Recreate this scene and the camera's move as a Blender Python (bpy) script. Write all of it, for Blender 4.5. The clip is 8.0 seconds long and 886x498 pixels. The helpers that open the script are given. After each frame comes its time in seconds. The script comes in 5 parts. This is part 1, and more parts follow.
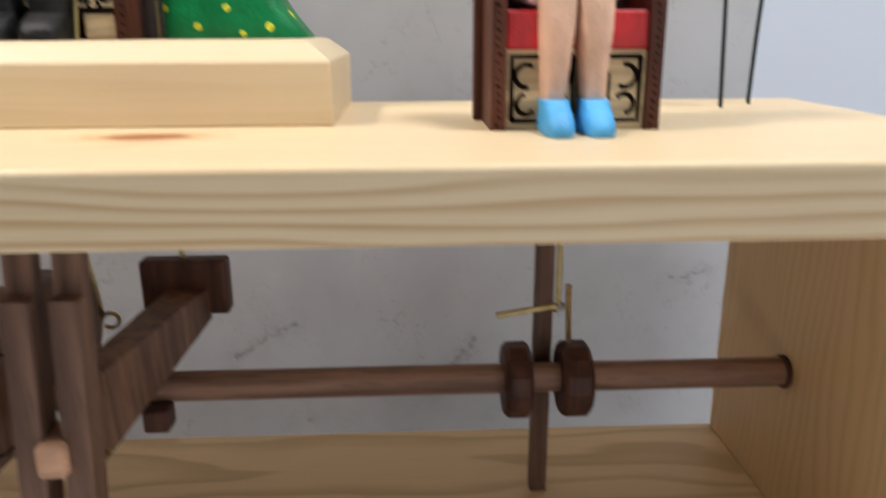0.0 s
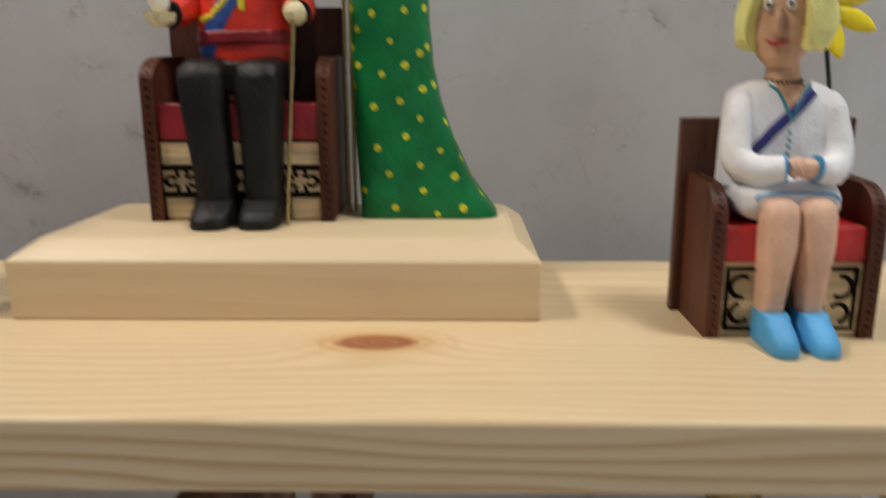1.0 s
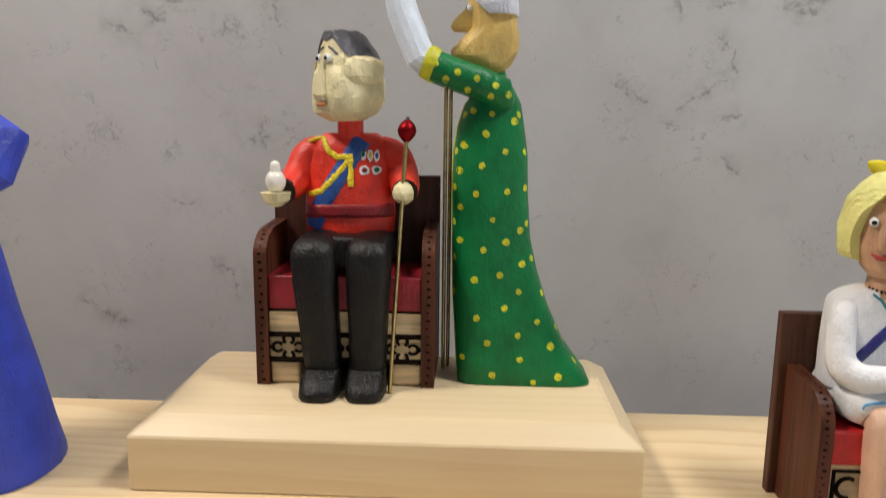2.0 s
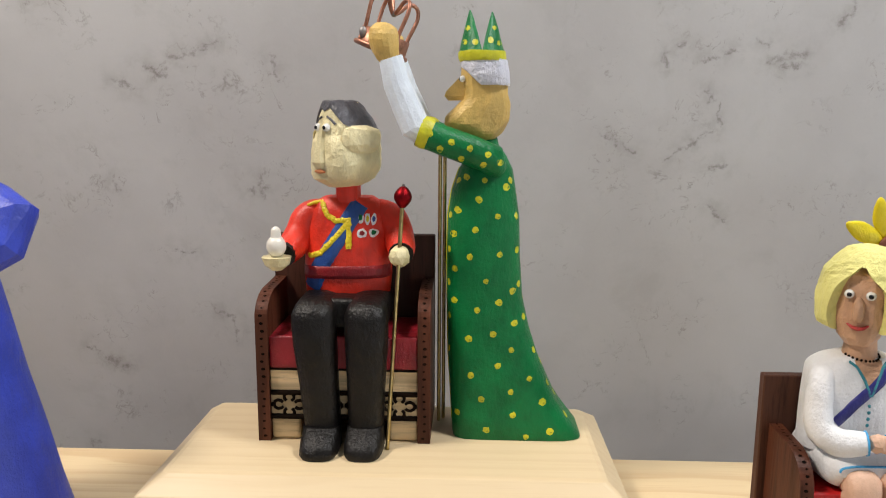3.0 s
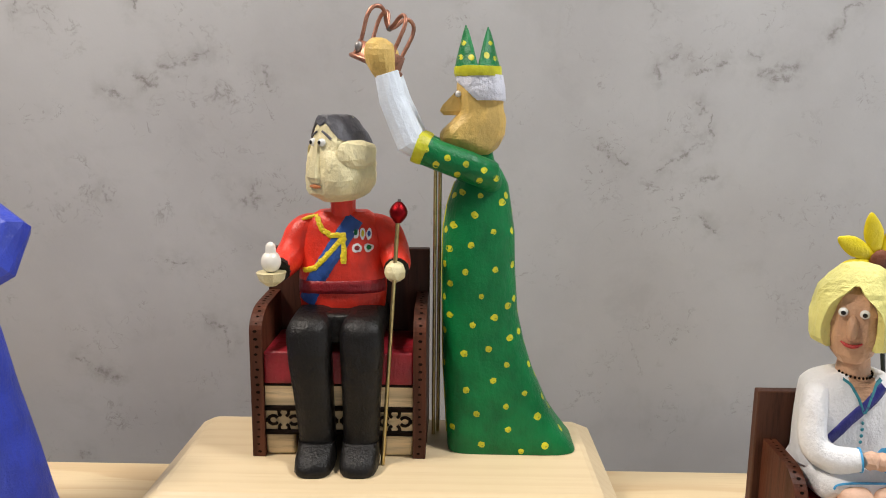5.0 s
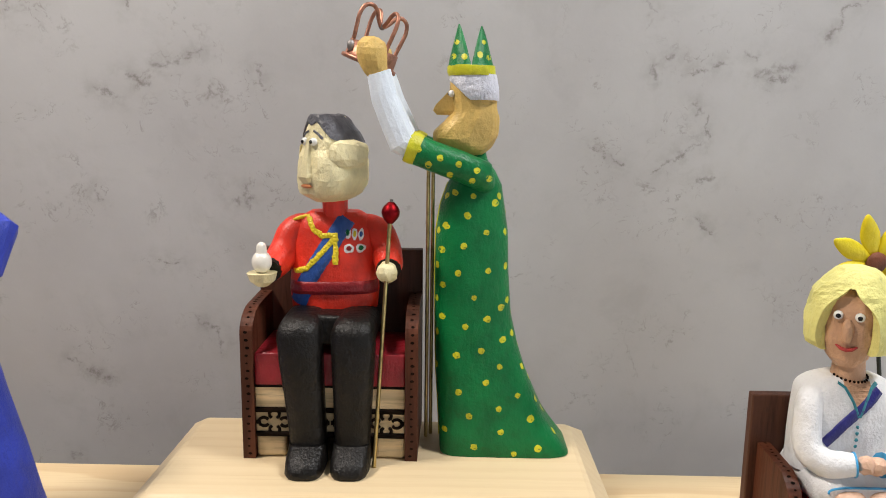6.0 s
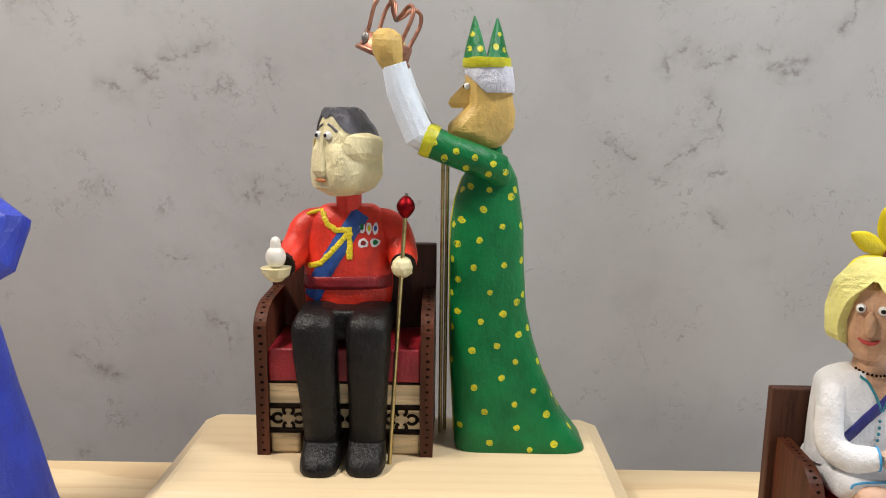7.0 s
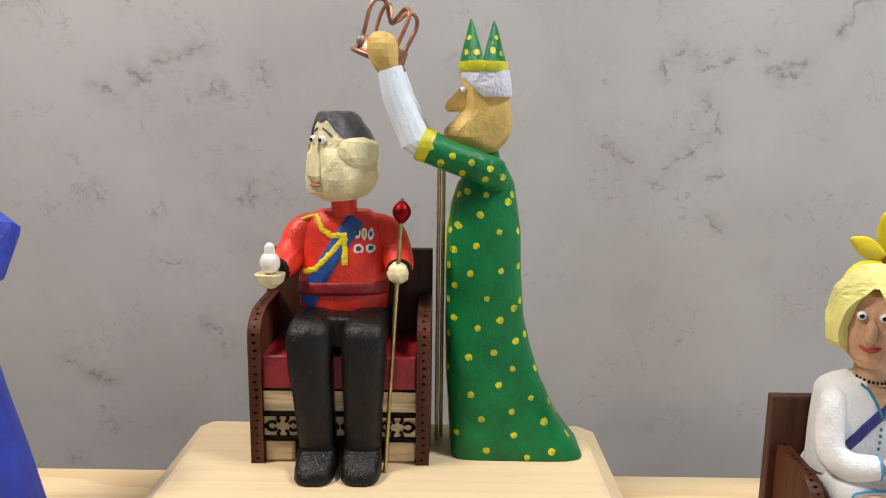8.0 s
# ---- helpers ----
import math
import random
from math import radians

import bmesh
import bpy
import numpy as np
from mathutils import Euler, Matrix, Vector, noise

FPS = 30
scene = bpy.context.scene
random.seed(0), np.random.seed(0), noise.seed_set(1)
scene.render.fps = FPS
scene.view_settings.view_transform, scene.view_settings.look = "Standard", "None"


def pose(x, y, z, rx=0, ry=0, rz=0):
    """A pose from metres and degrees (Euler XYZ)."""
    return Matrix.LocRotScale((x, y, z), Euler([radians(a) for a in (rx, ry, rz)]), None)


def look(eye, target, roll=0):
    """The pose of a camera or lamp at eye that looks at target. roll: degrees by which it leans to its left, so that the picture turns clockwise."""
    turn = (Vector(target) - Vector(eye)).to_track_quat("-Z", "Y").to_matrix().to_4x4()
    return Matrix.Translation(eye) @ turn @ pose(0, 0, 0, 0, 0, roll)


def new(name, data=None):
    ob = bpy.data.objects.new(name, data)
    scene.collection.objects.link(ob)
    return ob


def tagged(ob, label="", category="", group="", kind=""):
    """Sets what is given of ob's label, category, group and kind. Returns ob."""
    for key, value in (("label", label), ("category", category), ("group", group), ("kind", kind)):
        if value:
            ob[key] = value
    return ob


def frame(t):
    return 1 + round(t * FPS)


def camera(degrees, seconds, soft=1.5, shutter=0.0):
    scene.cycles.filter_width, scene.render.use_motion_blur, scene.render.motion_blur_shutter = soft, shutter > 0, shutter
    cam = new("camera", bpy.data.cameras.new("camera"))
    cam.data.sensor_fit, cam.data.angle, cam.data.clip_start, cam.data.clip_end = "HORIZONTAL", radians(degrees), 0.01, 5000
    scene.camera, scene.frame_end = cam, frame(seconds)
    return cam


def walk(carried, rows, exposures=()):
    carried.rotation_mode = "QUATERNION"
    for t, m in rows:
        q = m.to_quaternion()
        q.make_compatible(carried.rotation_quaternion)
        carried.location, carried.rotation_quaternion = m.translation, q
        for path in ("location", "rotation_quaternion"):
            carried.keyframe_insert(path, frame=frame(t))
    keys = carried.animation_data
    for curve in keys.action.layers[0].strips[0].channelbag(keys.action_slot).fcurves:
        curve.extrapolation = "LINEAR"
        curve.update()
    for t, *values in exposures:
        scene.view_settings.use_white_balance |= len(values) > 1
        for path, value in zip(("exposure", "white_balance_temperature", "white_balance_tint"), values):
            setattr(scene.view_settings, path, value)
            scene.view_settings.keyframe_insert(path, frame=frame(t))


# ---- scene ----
cam = camera(61.52, 8.0, soft=1.0, shutter=0.6)
PATH = [
    (0, (0.09152, 0.08810, 0.30475), (0.17702, 2.00235, -0.26826), -0.254),
    (0.5, (0.06867, 0.09011, 0.32802), (0.08046, 2.02294, -0.18584), -0.161),
    (1, (0.04297, 0.09446, 0.35170), (0.00391, 2.03984, -0.11087), -0.180),
    (1.5, (0.02196, 0.09526, 0.37838), (-0.04054, 2.05348, -0.02347), 0.471),
    (2, (0.01279, 0.09389, 0.39931), (-0.06410, 2.05945, 0.03787), 0.645),
    (2.2, (0.01370, 0.09348, 0.40540), (-0.07167, 2.05979, 0.04997), 0.613),
    (3.3, (0.01190, 0.08602, 0.42425), (-0.04144, 2.05545, 0.08000), 0.330),
    (3.5, (0.01069, 0.08559, 0.42621), (-0.03575, 2.05472, 0.07926), 0.321),
    (4, (0.00838, 0.08697, 0.42870), (-0.02178, 2.05566, 0.07747), 0.358),
    (4.5, (0.00836, 0.08794, 0.42731), (-0.01837, 2.05672, 0.07633), 0.478),
    (6, (0.01174, 0.09164, 0.42662), (-0.01285, 2.06083, 0.07780), 0.800),
    (6.5, (0.00685, 0.09175, 0.42604), (-0.01467, 2.06071, 0.07573), 0.764),
    (7, (0.00511, 0.09381, 0.42526), (-0.01147, 2.06154, 0.06783), 0.697),
    (7.5, (0.00290, 0.09591, 0.42571), (-0.00697, 2.06427, 0.07153), 0.754),
    (8, (0.00478, 0.09722, 0.42656), (0.00014, 2.06523, 0.07033), 0.729),
]
EXPOSURES = ((0.0, 0.49, 6250, 10.5), (0.5, 0.05, 6450, 10.5), (1.0, -0.23, 6750, 10), (1.5, -0.11, 6850, 10), (2.0, 0.03, 6700, 10), (3.5, 0.16, 6650, 10), (8.0, 0.24, 6650, 10))
walk(cam, [(t, look(eye, target, roll)) for t, eye, target, roll in PATH], EXPOSURES)

# ---- light ----
world = bpy.data.worlds.new("room_air")
world.use_nodes = True
scene.world = world
world.node_tree.nodes["Background"].inputs[0].default_value = (0.80, 0.86, 1.0, 1)
world.node_tree.nodes["Background"].inputs[1].default_value = 0.10


def lamp(name, place, target, size, watts, colour):
    data = bpy.data.lights.new(name, "AREA")
    data.shape, data.size, data.size_y, data.energy, data.color = "RECTANGLE", size[0], size[1], watts, colour
    ob = new(name, data)
    ob.matrix_world = look(place, target)
    return ob


# Two unseen pendants over the table; daylight added from the far and side walls.
LAMPS = ((0.33, 0.225, 0.93, 3.05, (0.965, 0.965, 0.97)), (-0.37, 0.215, 0.93, 4.15, (1.0, 0.92, 0.84)))
for lx, ly, lz, watts, colour in LAMPS:
    lamp("added_pendant_light", (lx, ly, lz), (lx * 0.2, 0.34, 0.3), (0.12, 0.12), watts, colour)
# Front fill that reaches under the board; no window is seen there.
lamp("front_fill_light", (0.35, -1.42, 0.25), (0.1, 0.4, 0.2), (1.1, 0.7), 3.8, (0.90, 0.95, 1.0))
# Window assumed from bluish light at the right, unseen; low to brighten the backdrop.
lamp("unseen_side_window_light", (1.18, 0.02, 0.10), (0.0, 0.46, 0.10), (0.8, 0.6), 3.6, (0.90, 0.95, 1.0))

# ---- materials ----


class Nodes:
    """Short hand for one material's node tree."""

    def __init__(self, name):
        self.material = bpy.data.materials.new(name)
        self.material.use_nodes = True
        self.tree = self.material.node_tree
        self.shader = self.tree.nodes["Principled BSDF"]
        self.where = self.add("ShaderNodeTexCoord").outputs["Object"]

    def add(self, kind):
        return self.tree.nodes.new(kind)

    def put(self, socket, value):
        if isinstance(value, bpy.types.NodeSocket):
            self.tree.links.new(value, socket)
        else:
            socket.default_value = value

    def math(self, op, a, b=0.0, c=None):
        node = self.add("ShaderNodeMath")
        node.operation = op
        self.put(node.inputs[0], a)
        self.put(node.inputs[1], b)
        if c is not None:
            self.put(node.inputs[2], c)
        return node.outputs[0]

    def stretched(self, scale):
        node = self.add("ShaderNodeMapping")
        self.put(node.inputs["Vector"], self.where)
        node.inputs["Scale"].default_value = scale
        return node.outputs[0]

    def noise(self, scale, detail=4.0, rough=0.55, vector=None, distortion=0.0):
        node = self.add("ShaderNodeTexNoise")
        self.put(node.inputs["Vector"], vector if vector is not None else self.where)
        node.inputs["Scale"].default_value = scale
        node.inputs["Detail"].default_value = detail
        node.inputs["Roughness"].default_value = rough
        node.inputs["Distortion"].default_value = distortion
        return node.outputs["Fac"]

    def ramp(self, fac, stops):
        node = self.add("ShaderNodeValToRGB")
        while len(node.color_ramp.elements) < len(stops):
            node.color_ramp.elements.new(0.5)
        for element, (at, colour) in zip(node.color_ramp.elements, stops):
            element.position, element.color = at, (*colour, 1)
        self.put(node.inputs[0], fac)
        return node.outputs[0]

    def smooth(self, value, low, high):
        node = self.add("ShaderNodeMapRange")
        node.interpolation_type = "SMOOTHSTEP"
        self.put(node.inputs[0], value)
        node.inputs[1].default_value, node.inputs[2].default_value = low, high
        return node.outputs[0]

    def mix(self, fac, a, b, blend="MIX"):
        node = self.add("ShaderNodeMix")
        node.data_type, node.blend_type = "RGBA", blend
        self.put(node.inputs[0], fac)
        self.put(node.inputs[6], a if isinstance(a, bpy.types.NodeSocket) else (*a, 1))
        self.put(node.inputs[7], b if isinstance(b, bpy.types.NodeSocket) else (*b, 1))
        return node.outputs[2]

    def finish(self, colour, rough, bump=None, depth=0.0002, strength=0.5, metal=0.0, specular=0.5):
        self.put(self.shader.inputs["Base Color"], colour)
        self.put(self.shader.inputs["Roughness"], rough)
        self.shader.inputs["Metallic"].default_value = metal
        self.shader.inputs["Specular IOR Level"].default_value = specular
        if bump is not None:
            node = self.add("ShaderNodeBump")
            node.inputs["Strength"].default_value = strength
            node.inputs["Distance"].default_value = depth
            self.put(node.inputs["Height"], bump)
            self.put(self.shader.inputs["Normal"], node.outputs[0])
        return self.material


def tone(c, f):
    return tuple(min(1.0, v * f) for v in c)


def paint(name, colour, gloss=0.45, worn=0.22, brush=(1, 1, 0.35), specular=0.5, lumpy=0.00042):
    """Brushed acrylic on carved wood: streaks, blotches and a lumpy coat."""
    n = Nodes(name)
    streak = n.noise(420, 5, 0.6, n.stretched(brush))
    blotch = n.noise(75, 3, 0.5)
    c = n.mix(n.smooth(blotch, 0.3, 0.7), tone(colour, 1 - worn), tone(colour, 1 + worn))
    c = n.mix(n.math("MULTIPLY", n.smooth(streak, 0.5, 0.75), 0.35), c, tone(colour, 1 + 2.0 * worn))
    c = n.mix(n.math("MULTIPLY", n.smooth(streak, 0.48, 0.25), 0.4), c, tone(colour, 1 - 2.0 * worn))
    height = n.math("ADD", streak, n.math("MULTIPLY", n.noise(170, 3), 1.4))
    height = n.math("MULTIPLY_ADD", n.noise(1000, 3, 0.6), 0.55, height)
    rough = n.math("MULTIPLY_ADD", blotch, 0.25, gloss - 0.12)
    return n.finish(c, rough, height, lumpy, 0.9, specular=specular)


def pine(name, light, dark, centre, spacing, wobble=0.004, contrast=0.6, rough=0.42, knots=(), along=0):
    """Growth rings round an axis along the plank, as the saw cuts through them."""
    n = Nodes(name)
    split = n.add("ShaderNodeSeparateXYZ")
    n.put(split.inputs[0], n.where)
    axes = [split.outputs[i] for i in range(3)]
    u, v, w = axes[along], axes[(along + 1) % 3], axes[(along + 2) % 3]
    long_scale = [1.0, 1.0, 1.0]
    long_scale[along] = 0.22
    slow = n.noise(14, 3, 0.5, n.stretched(long_scale))
    dv = n.math("SUBTRACT", v, centre[0])
    dw = n.math("SUBTRACT", w, centre[1])
    r = n.math("SQRT", n.math("ADD", n.math("MULTIPLY", dv, dv), n.math("MULTIPLY", dw, dw)))
    r = n.math("MULTIPLY_ADD", slow, wobble * 6, r)
    eye_mask = halo = None
    for kx, ky, lx, ly in knots:
        ex = n.math("DIVIDE", n.math("SUBTRACT", u, kx), lx)
        ey = n.math("DIVIDE", n.math("SUBTRACT", v, ky), ly)
        d2 = n.math("ADD", n.math("MULTIPLY", ex, ex), n.math("MULTIPLY", ey, ey))
        d2 = n.math("MULTIPLY_ADD", n.noise(120, 3), 0.5, n.math("SUBTRACT", d2, 0.25))
        top_only = n.smooth(w, -0.012, -0.004)
        eye_mask = n.math("MULTIPLY", n.smooth(d2, 1.15, 0.7), top_only)
        halo = n.math("MULTIPLY", n.math("EXPONENT", n.math("MULTIPLY", d2, -0.28)), top_only)
        r = n.math("MULTIPLY_ADD", halo, 0.010, r)
    phase = n.math("MULTIPLY", r, 1.0 / spacing)
    saw = n.math("FRACT", phase)
    late = n.math("MULTIPLY", n.smooth(saw, 0.35, 0.86), n.smooth(saw, 1.0, 0.9))
    fine_scale = [1.0, 1.0, 1.0]
    fine_scale[along] = 0.03
    fibre = n.noise(900, 4, 0.6, n.stretched(fine_scale))
    broad = n.noise(28, 2, 0.5, n.stretched(long_scale))
    deep = n.math("MULTIPLY_ADD", n.smooth(w, -0.002, -0.006), 0.56, 0.44) if knots else 1.0
    c = n.mix(n.math("MULTIPLY", late, n.math("MULTIPLY", deep, contrast)), light, dark)
    c = n.mix(n.math("MULTIPLY", n.smooth(fibre, 0.5, 0.8), 0.35), c, tone(dark, 0.95))
    c = n.mix(n.math("MULTIPLY", n.smooth(broad, 0.4, 0.75), 0.35), c, tone(light, 1.12))
    if knots:
        c = n.mix(n.math("MULTIPLY", n.smooth(halo, 0.25, 0.75), 0.45), c, (0.62, 0.33, 0.12))
        far = n.math("SQRT", n.math("MAXIMUM", d2, 0.0))
        rings = n.smooth(n.math("SINE", n.math("MULTIPLY_ADD", n.noise(60, 3), 9.0, n.math("MULTIPLY", far, 8.0))), 0.35, 1.0)
        swirl = n.math("MULTIPLY", rings, n.math("MULTIPLY", n.smooth(halo, 0.12, 0.6), 0.32))
        c = n.mix(swirl, c, (0.50, 0.24, 0.08))
        core = n.mix(n.noise(260, 3), (0.27, 0.085, 0.035), (0.42, 0.17, 0.075))
        core = n.mix(n.math("MULTIPLY", n.smooth(n.math("SINE", n.math("MULTIPLY", far, 16.0)), 0.2, 1.0), 0.5), core, (0.52, 0.25, 0.12))
        c = n.mix(eye_mask, c, core)
    height = n.math("ADD", fibre, n.math("MULTIPLY", late, 0.6))
    return n.finish(c, n.math("MULTIPLY_ADD", fibre, 0.2, rough - 0.1), height, 0.00012, 0.5, specular=0.35)


def stained(name, colour, along=2, rough=0.5):
    """Dark hardwood with pores drawn out along the grain."""
    n = Nodes(name)
    scale = [1.0, 1.0, 1.0]
    scale[along] = 0.07
    pores = n.noise(900, 4, 0.65, n.stretched(scale))
    bands = n.noise(150, 3, 0.5, n.stretched(scale), 0.6)
    c = n.mix(n.smooth(bands, 0.3, 0.7), tone(colour, 0.65), tone(colour, 1.4))
    c = n.mix(n.math("MULTIPLY", n.smooth(pores, 0.5, 0.72), 0.55), c, tone(colour, 0.35))
    return n.finish(c, n.math("MULTIPLY_ADD", pores, 0.2, rough - 0.1), pores, 0.0002, 0.5, specular=0.22)


def metal(name, colour, rough=0.3, dull=0.5):
    n = Nodes(name)
    spots = n.noise(350, 4, 0.6)
    c = n.mix(n.math("MULTIPLY", n.smooth(spots, 0.45, 0.75), dull), colour, tone(colour, 0.4))
    return n.finish(c, n.math("MULTIPLY_ADD", spots, 0.35, rough - 0.12), spots, 0.0001, 0.4, metal=1.0)


# Dark strokes in the backdrop's marbling, one of them painted shadow: from, to (mm along it and up), half width (tenths
# of a mm).
STROKES = (
    (186, 466, 193, 471, 14), (193, 472, 194, 480, 12), (194, 480, 203, 482, 9), (155, 449, 172, 452, 20), (160, 446, 171, 447, 12),
    (124, 449, 139, 453, 8), (108, 402, 120, 409, 8), (120, 410, 129, 416, 13), (78, 413, 93, 405, 8), (127, 435, 129, 429, 10),
    (106, 452, 107, 446, 14), (111, 455, 116, 457, 8), (131, 379, 139, 372, 12), (149, 458, 155, 456, 10), (130, 398, 137, 399, 13),
    # The stroke of width 22 paints a smudge of shadow low on the board.
    (-1, 139, 31, 157, 14), (230, 176, 249, 179, 12), (125, 144, 112, 128, 22), (100, 483, 104, 477, 9),
)
STREAKS = (
    (-158, 437, -148, 434, 14), (-143, 444, -133, 440, 15), (-128, 448, -119, 451, 16), (-117, 452, -107, 456, 11), (-104, 441, -103, 436, 12),
    (-81, 449, -79, 440, 10), (-162, 390, -159, 386, 11), (-95, 385, -85, 387, 14), (-89, 392, -87, 382, 11), (-196, 480, -195, 474, 14),
    (-140, 480, -140, 474, 10), (-111, 324, -102, 322, 10), (-132, 355, -122, 355, 10), (-180, 305, -169, 300, 11), (-168, 299, -159, 295, 18),
    (-104, 321, -102, 310, 8), (-181, 253, -178, 253, 14), (133, 428, 134, 419, 8), (34, 100, 38, 99, 9),
)


def stained_wall(name):
    n = Nodes(name)
    split = n.add("ShaderNodeSeparateXYZ")
    n.put(split.inputs[0], n.where)
    wander_x = n.math("MULTIPLY_ADD", n.noise(150, 5, 0.66), 0.012, -0.006)
    shifted = n.add("ShaderNodeMapping")
    n.put(shifted.inputs["Vector"], n.where)
    shifted.inputs["Location"].default_value = (3.1, 1.7, 5.3)
    wander_z = n.math("MULTIPLY_ADD", n.noise(150, 5, 0.66, shifted.outputs[0]), 0.012, -0.006)
    x, z = n.math("ADD", split.outputs[0], wander_x), n.math("ADD", split.outputs[2], wander_z)
    mark = shade = None
    for x0, z0, x1, z1, wide in STROKES + STREAKS:
        dx, dz = (x1 - x0) / 1000, (z1 - z0) / 1000
        size = dx * dx + dz * dz
        px, pz = n.math("SUBTRACT", x, x0 / 1000), n.math("SUBTRACT", z, z0 / 1000)
        along = n.math("MULTIPLY_ADD", px, dx / size, n.math("MULTIPLY", pz, dz / size))
        along = n.math("MINIMUM", n.math("MAXIMUM", along, 0.0), 1.0)
        ex, ez = n.math("MULTIPLY_ADD", along, -dx, px), n.math("MULTIPLY_ADD", along, -dz, pz)
        d2 = n.math("MULTIPLY_ADD", ex, ex, n.math("MULTIPLY", ez, ez))
        line = n.math("EXPONENT", n.math("MULTIPLY", d2, -1.0 / (wide / 12500) ** 2))
        halo = n.math("EXPONENT", n.math("MULTIPLY", d2, -1.0 / (wide / 10000 * 2.2 + 0.0035) ** 2))
        mark = line if mark is None else n.math("MAXIMUM", mark, line)
        shade = halo if shade is None else n.math("MAXIMUM", shade, halo)
    speck = n.noise(260, 4, 0.65)
    clump = n.smooth(n.noise(120, 4, 0.6), 0.42, 0.62)
    faint = n.noise(26, 5, 0.66, None, 0.4)
    wisp = n.smooth(n.math("ABSOLUTE", n.math("SUBTRACT", n.noise(58, 5, 0.62, shifted.outputs[0], 0.5), 0.5)), 0.030, 0.0)
    wisp = n.math("MULTIPLY", n.math("MULTIPLY", wisp, clump), n.smooth(n.noise(22, 3), 0.52, 0.66))
    fleck = n.smooth(n.math("ABSOLUTE", n.math("SUBTRACT", n.noise(105, 4, 0.6, None, 0.8), 0.52)), 0.026, 0.0)
    fleck = n.math("MULTIPLY", n.math("MULTIPLY", fleck, n.smooth(speck, 0.45, 0.6)), n.smooth(n.noise(30, 3, 0.5, shifted.outputs[0]), 0.53, 0.64))
    wisp = n.math("MAXIMUM", wisp, fleck)
    stain = n.math("MULTIPLY", mark, n.smooth(speck, 0.36, 0.60))
    soft = n.math("MULTIPLY", shade, n.math("MULTIPLY_ADD", clump, 0.75, 0.25))
    cloud = n.noise(9, 4, 0.55)
    mottle = n.noise(70, 5, 0.65)
    c = n.mix(n.smooth(cloud, 0.3, 0.7), (0.40, 0.39, 0.388), (0.462, 0.457, 0.457))
    c = n.mix(n.math("MULTIPLY", n.smooth(mottle, 0.45, 0.75), 0.18), c, (0.51, 0.505, 0.50))
    c = n.mix(n.math("MULTIPLY", n.smooth(faint, 0.52, 0.72), 0.16), c, (0.24, 0.225, 0.21))
    c = n.mix(n.math("MULTIPLY", wisp, 0.46), c, (0.17, 0.15, 0.13))
    c = n.mix(n.math("MULTIPLY", soft, 0.26), c, (0.19, 0.172, 0.150))
    c = n.mix(n.math("MULTIPLY", stain, 0.54), c, (0.115, 0.100, 0.083))
    return n.finish(c, 0.55, n.noise(500, 4), 0.00012, 0.4, specular=0.3)


def plain(name, light, dark, scale, rough, specular=0.4):
    n = Nodes(name)
    c = n.mix(n.smooth(n.noise(scale, 4), 0.3, 0.7), dark, light)
    return n.finish(c, rough, n.noise(scale * 14, 3), 0.0002, 0.3, specular=specular)


PINE_TOP = pine("pine_board", (0.75, 0.588, 0.358), (0.55, 0.335, 0.155), (0.085, -0.115), 0.0031, 0.0045, 0.82,
                knots=((0.0195, -0.0235, 0.0125, 0.0062),))
PINE_SIDE = pine("pine_panel", (0.72, 0.475, 0.225), (0.42, 0.24, 0.10), (0.03, -0.08), 0.0046, 0.009, 0.28, along=2)
PINE_BASE = pine("pine_base", (0.78, 0.56, 0.30), (0.48, 0.29, 0.125), (0.05, -0.05), 0.0040, 0.006, 0.6)
LIME = pine("lime_block", (0.72, 0.575, 0.366), (0.62, 0.455, 0.25), (0.30, -0.25), 0.0055, 0.0025, 0.26)
WALNUT = stained("walnut", (0.090, 0.028, 0.014))
WALNUT_X = stained("walnut_lengthwise", (0.25, 0.14, 0.092), along=0)
WALNUT_PALE = stained("walnut_pale", (0.165, 0.088, 0.055))
WALNUT_DARK = stained("walnut_dark", (0.075, 0.030, 0.018))
MAPLE = stained("maple", (0.62, 0.48, 0.29), along=0)
PEG = stained("peg_wood", (0.48, 0.27, 0.16), along=0)
BURNT = plain("burnt_wood", (0.014, 0.007, 0.004), (0.005, 0.003, 0.002), 300, 0.95, 0.1)
RED_SEAT = paint("crimson_cushion_paint", (0.30, 0.014, 0.024), 0.36)
RED_SEAT_B = paint("scarlet_cushion_paint", (0.55, 0.014, 0.016), 0.4)
RED = paint("scarlet_coat_paint", (0.74, 0.034, 0.014), 0.40, 0.2)
CRIMSON = paint("crimson_belt_paint", (0.26, 0.010, 0.014), 0.4)
BLACK = paint("black_paint", (0.0070, 0.0060, 0.0054), 0.38, 0.35, lumpy=0.0006, specular=0.32)
CREAM = paint("cream_skin_paint", (0.75, 0.67, 0.40), 0.46, 0.16, lumpy=0.0006)
HAIR = paint("grey_hair_paint", (0.085, 0.085, 0.098), 0.38, 0.5)
OCHRE = paint("ochre_skin_paint", (0.62, 0.415, 0.12), 0.46, 0.15, (1, 1, 0.8))
GREEN = paint("green_robe_paint", (0.0015, 0.160, 0.044), 0.34, 0.20, specular=0.30, lumpy=0.0005)
YELLOW = paint("yellow_paint", (0.78, 0.62, 0.02), 0.42, 0.1)
LEMON = paint("lemon_paint", (0.57, 0.56, 0.020), 0.42, 0.24)
OLIVE = paint("olive_fleck_paint", (0.26, 0.30, 0.02), 0.42, 0.24)
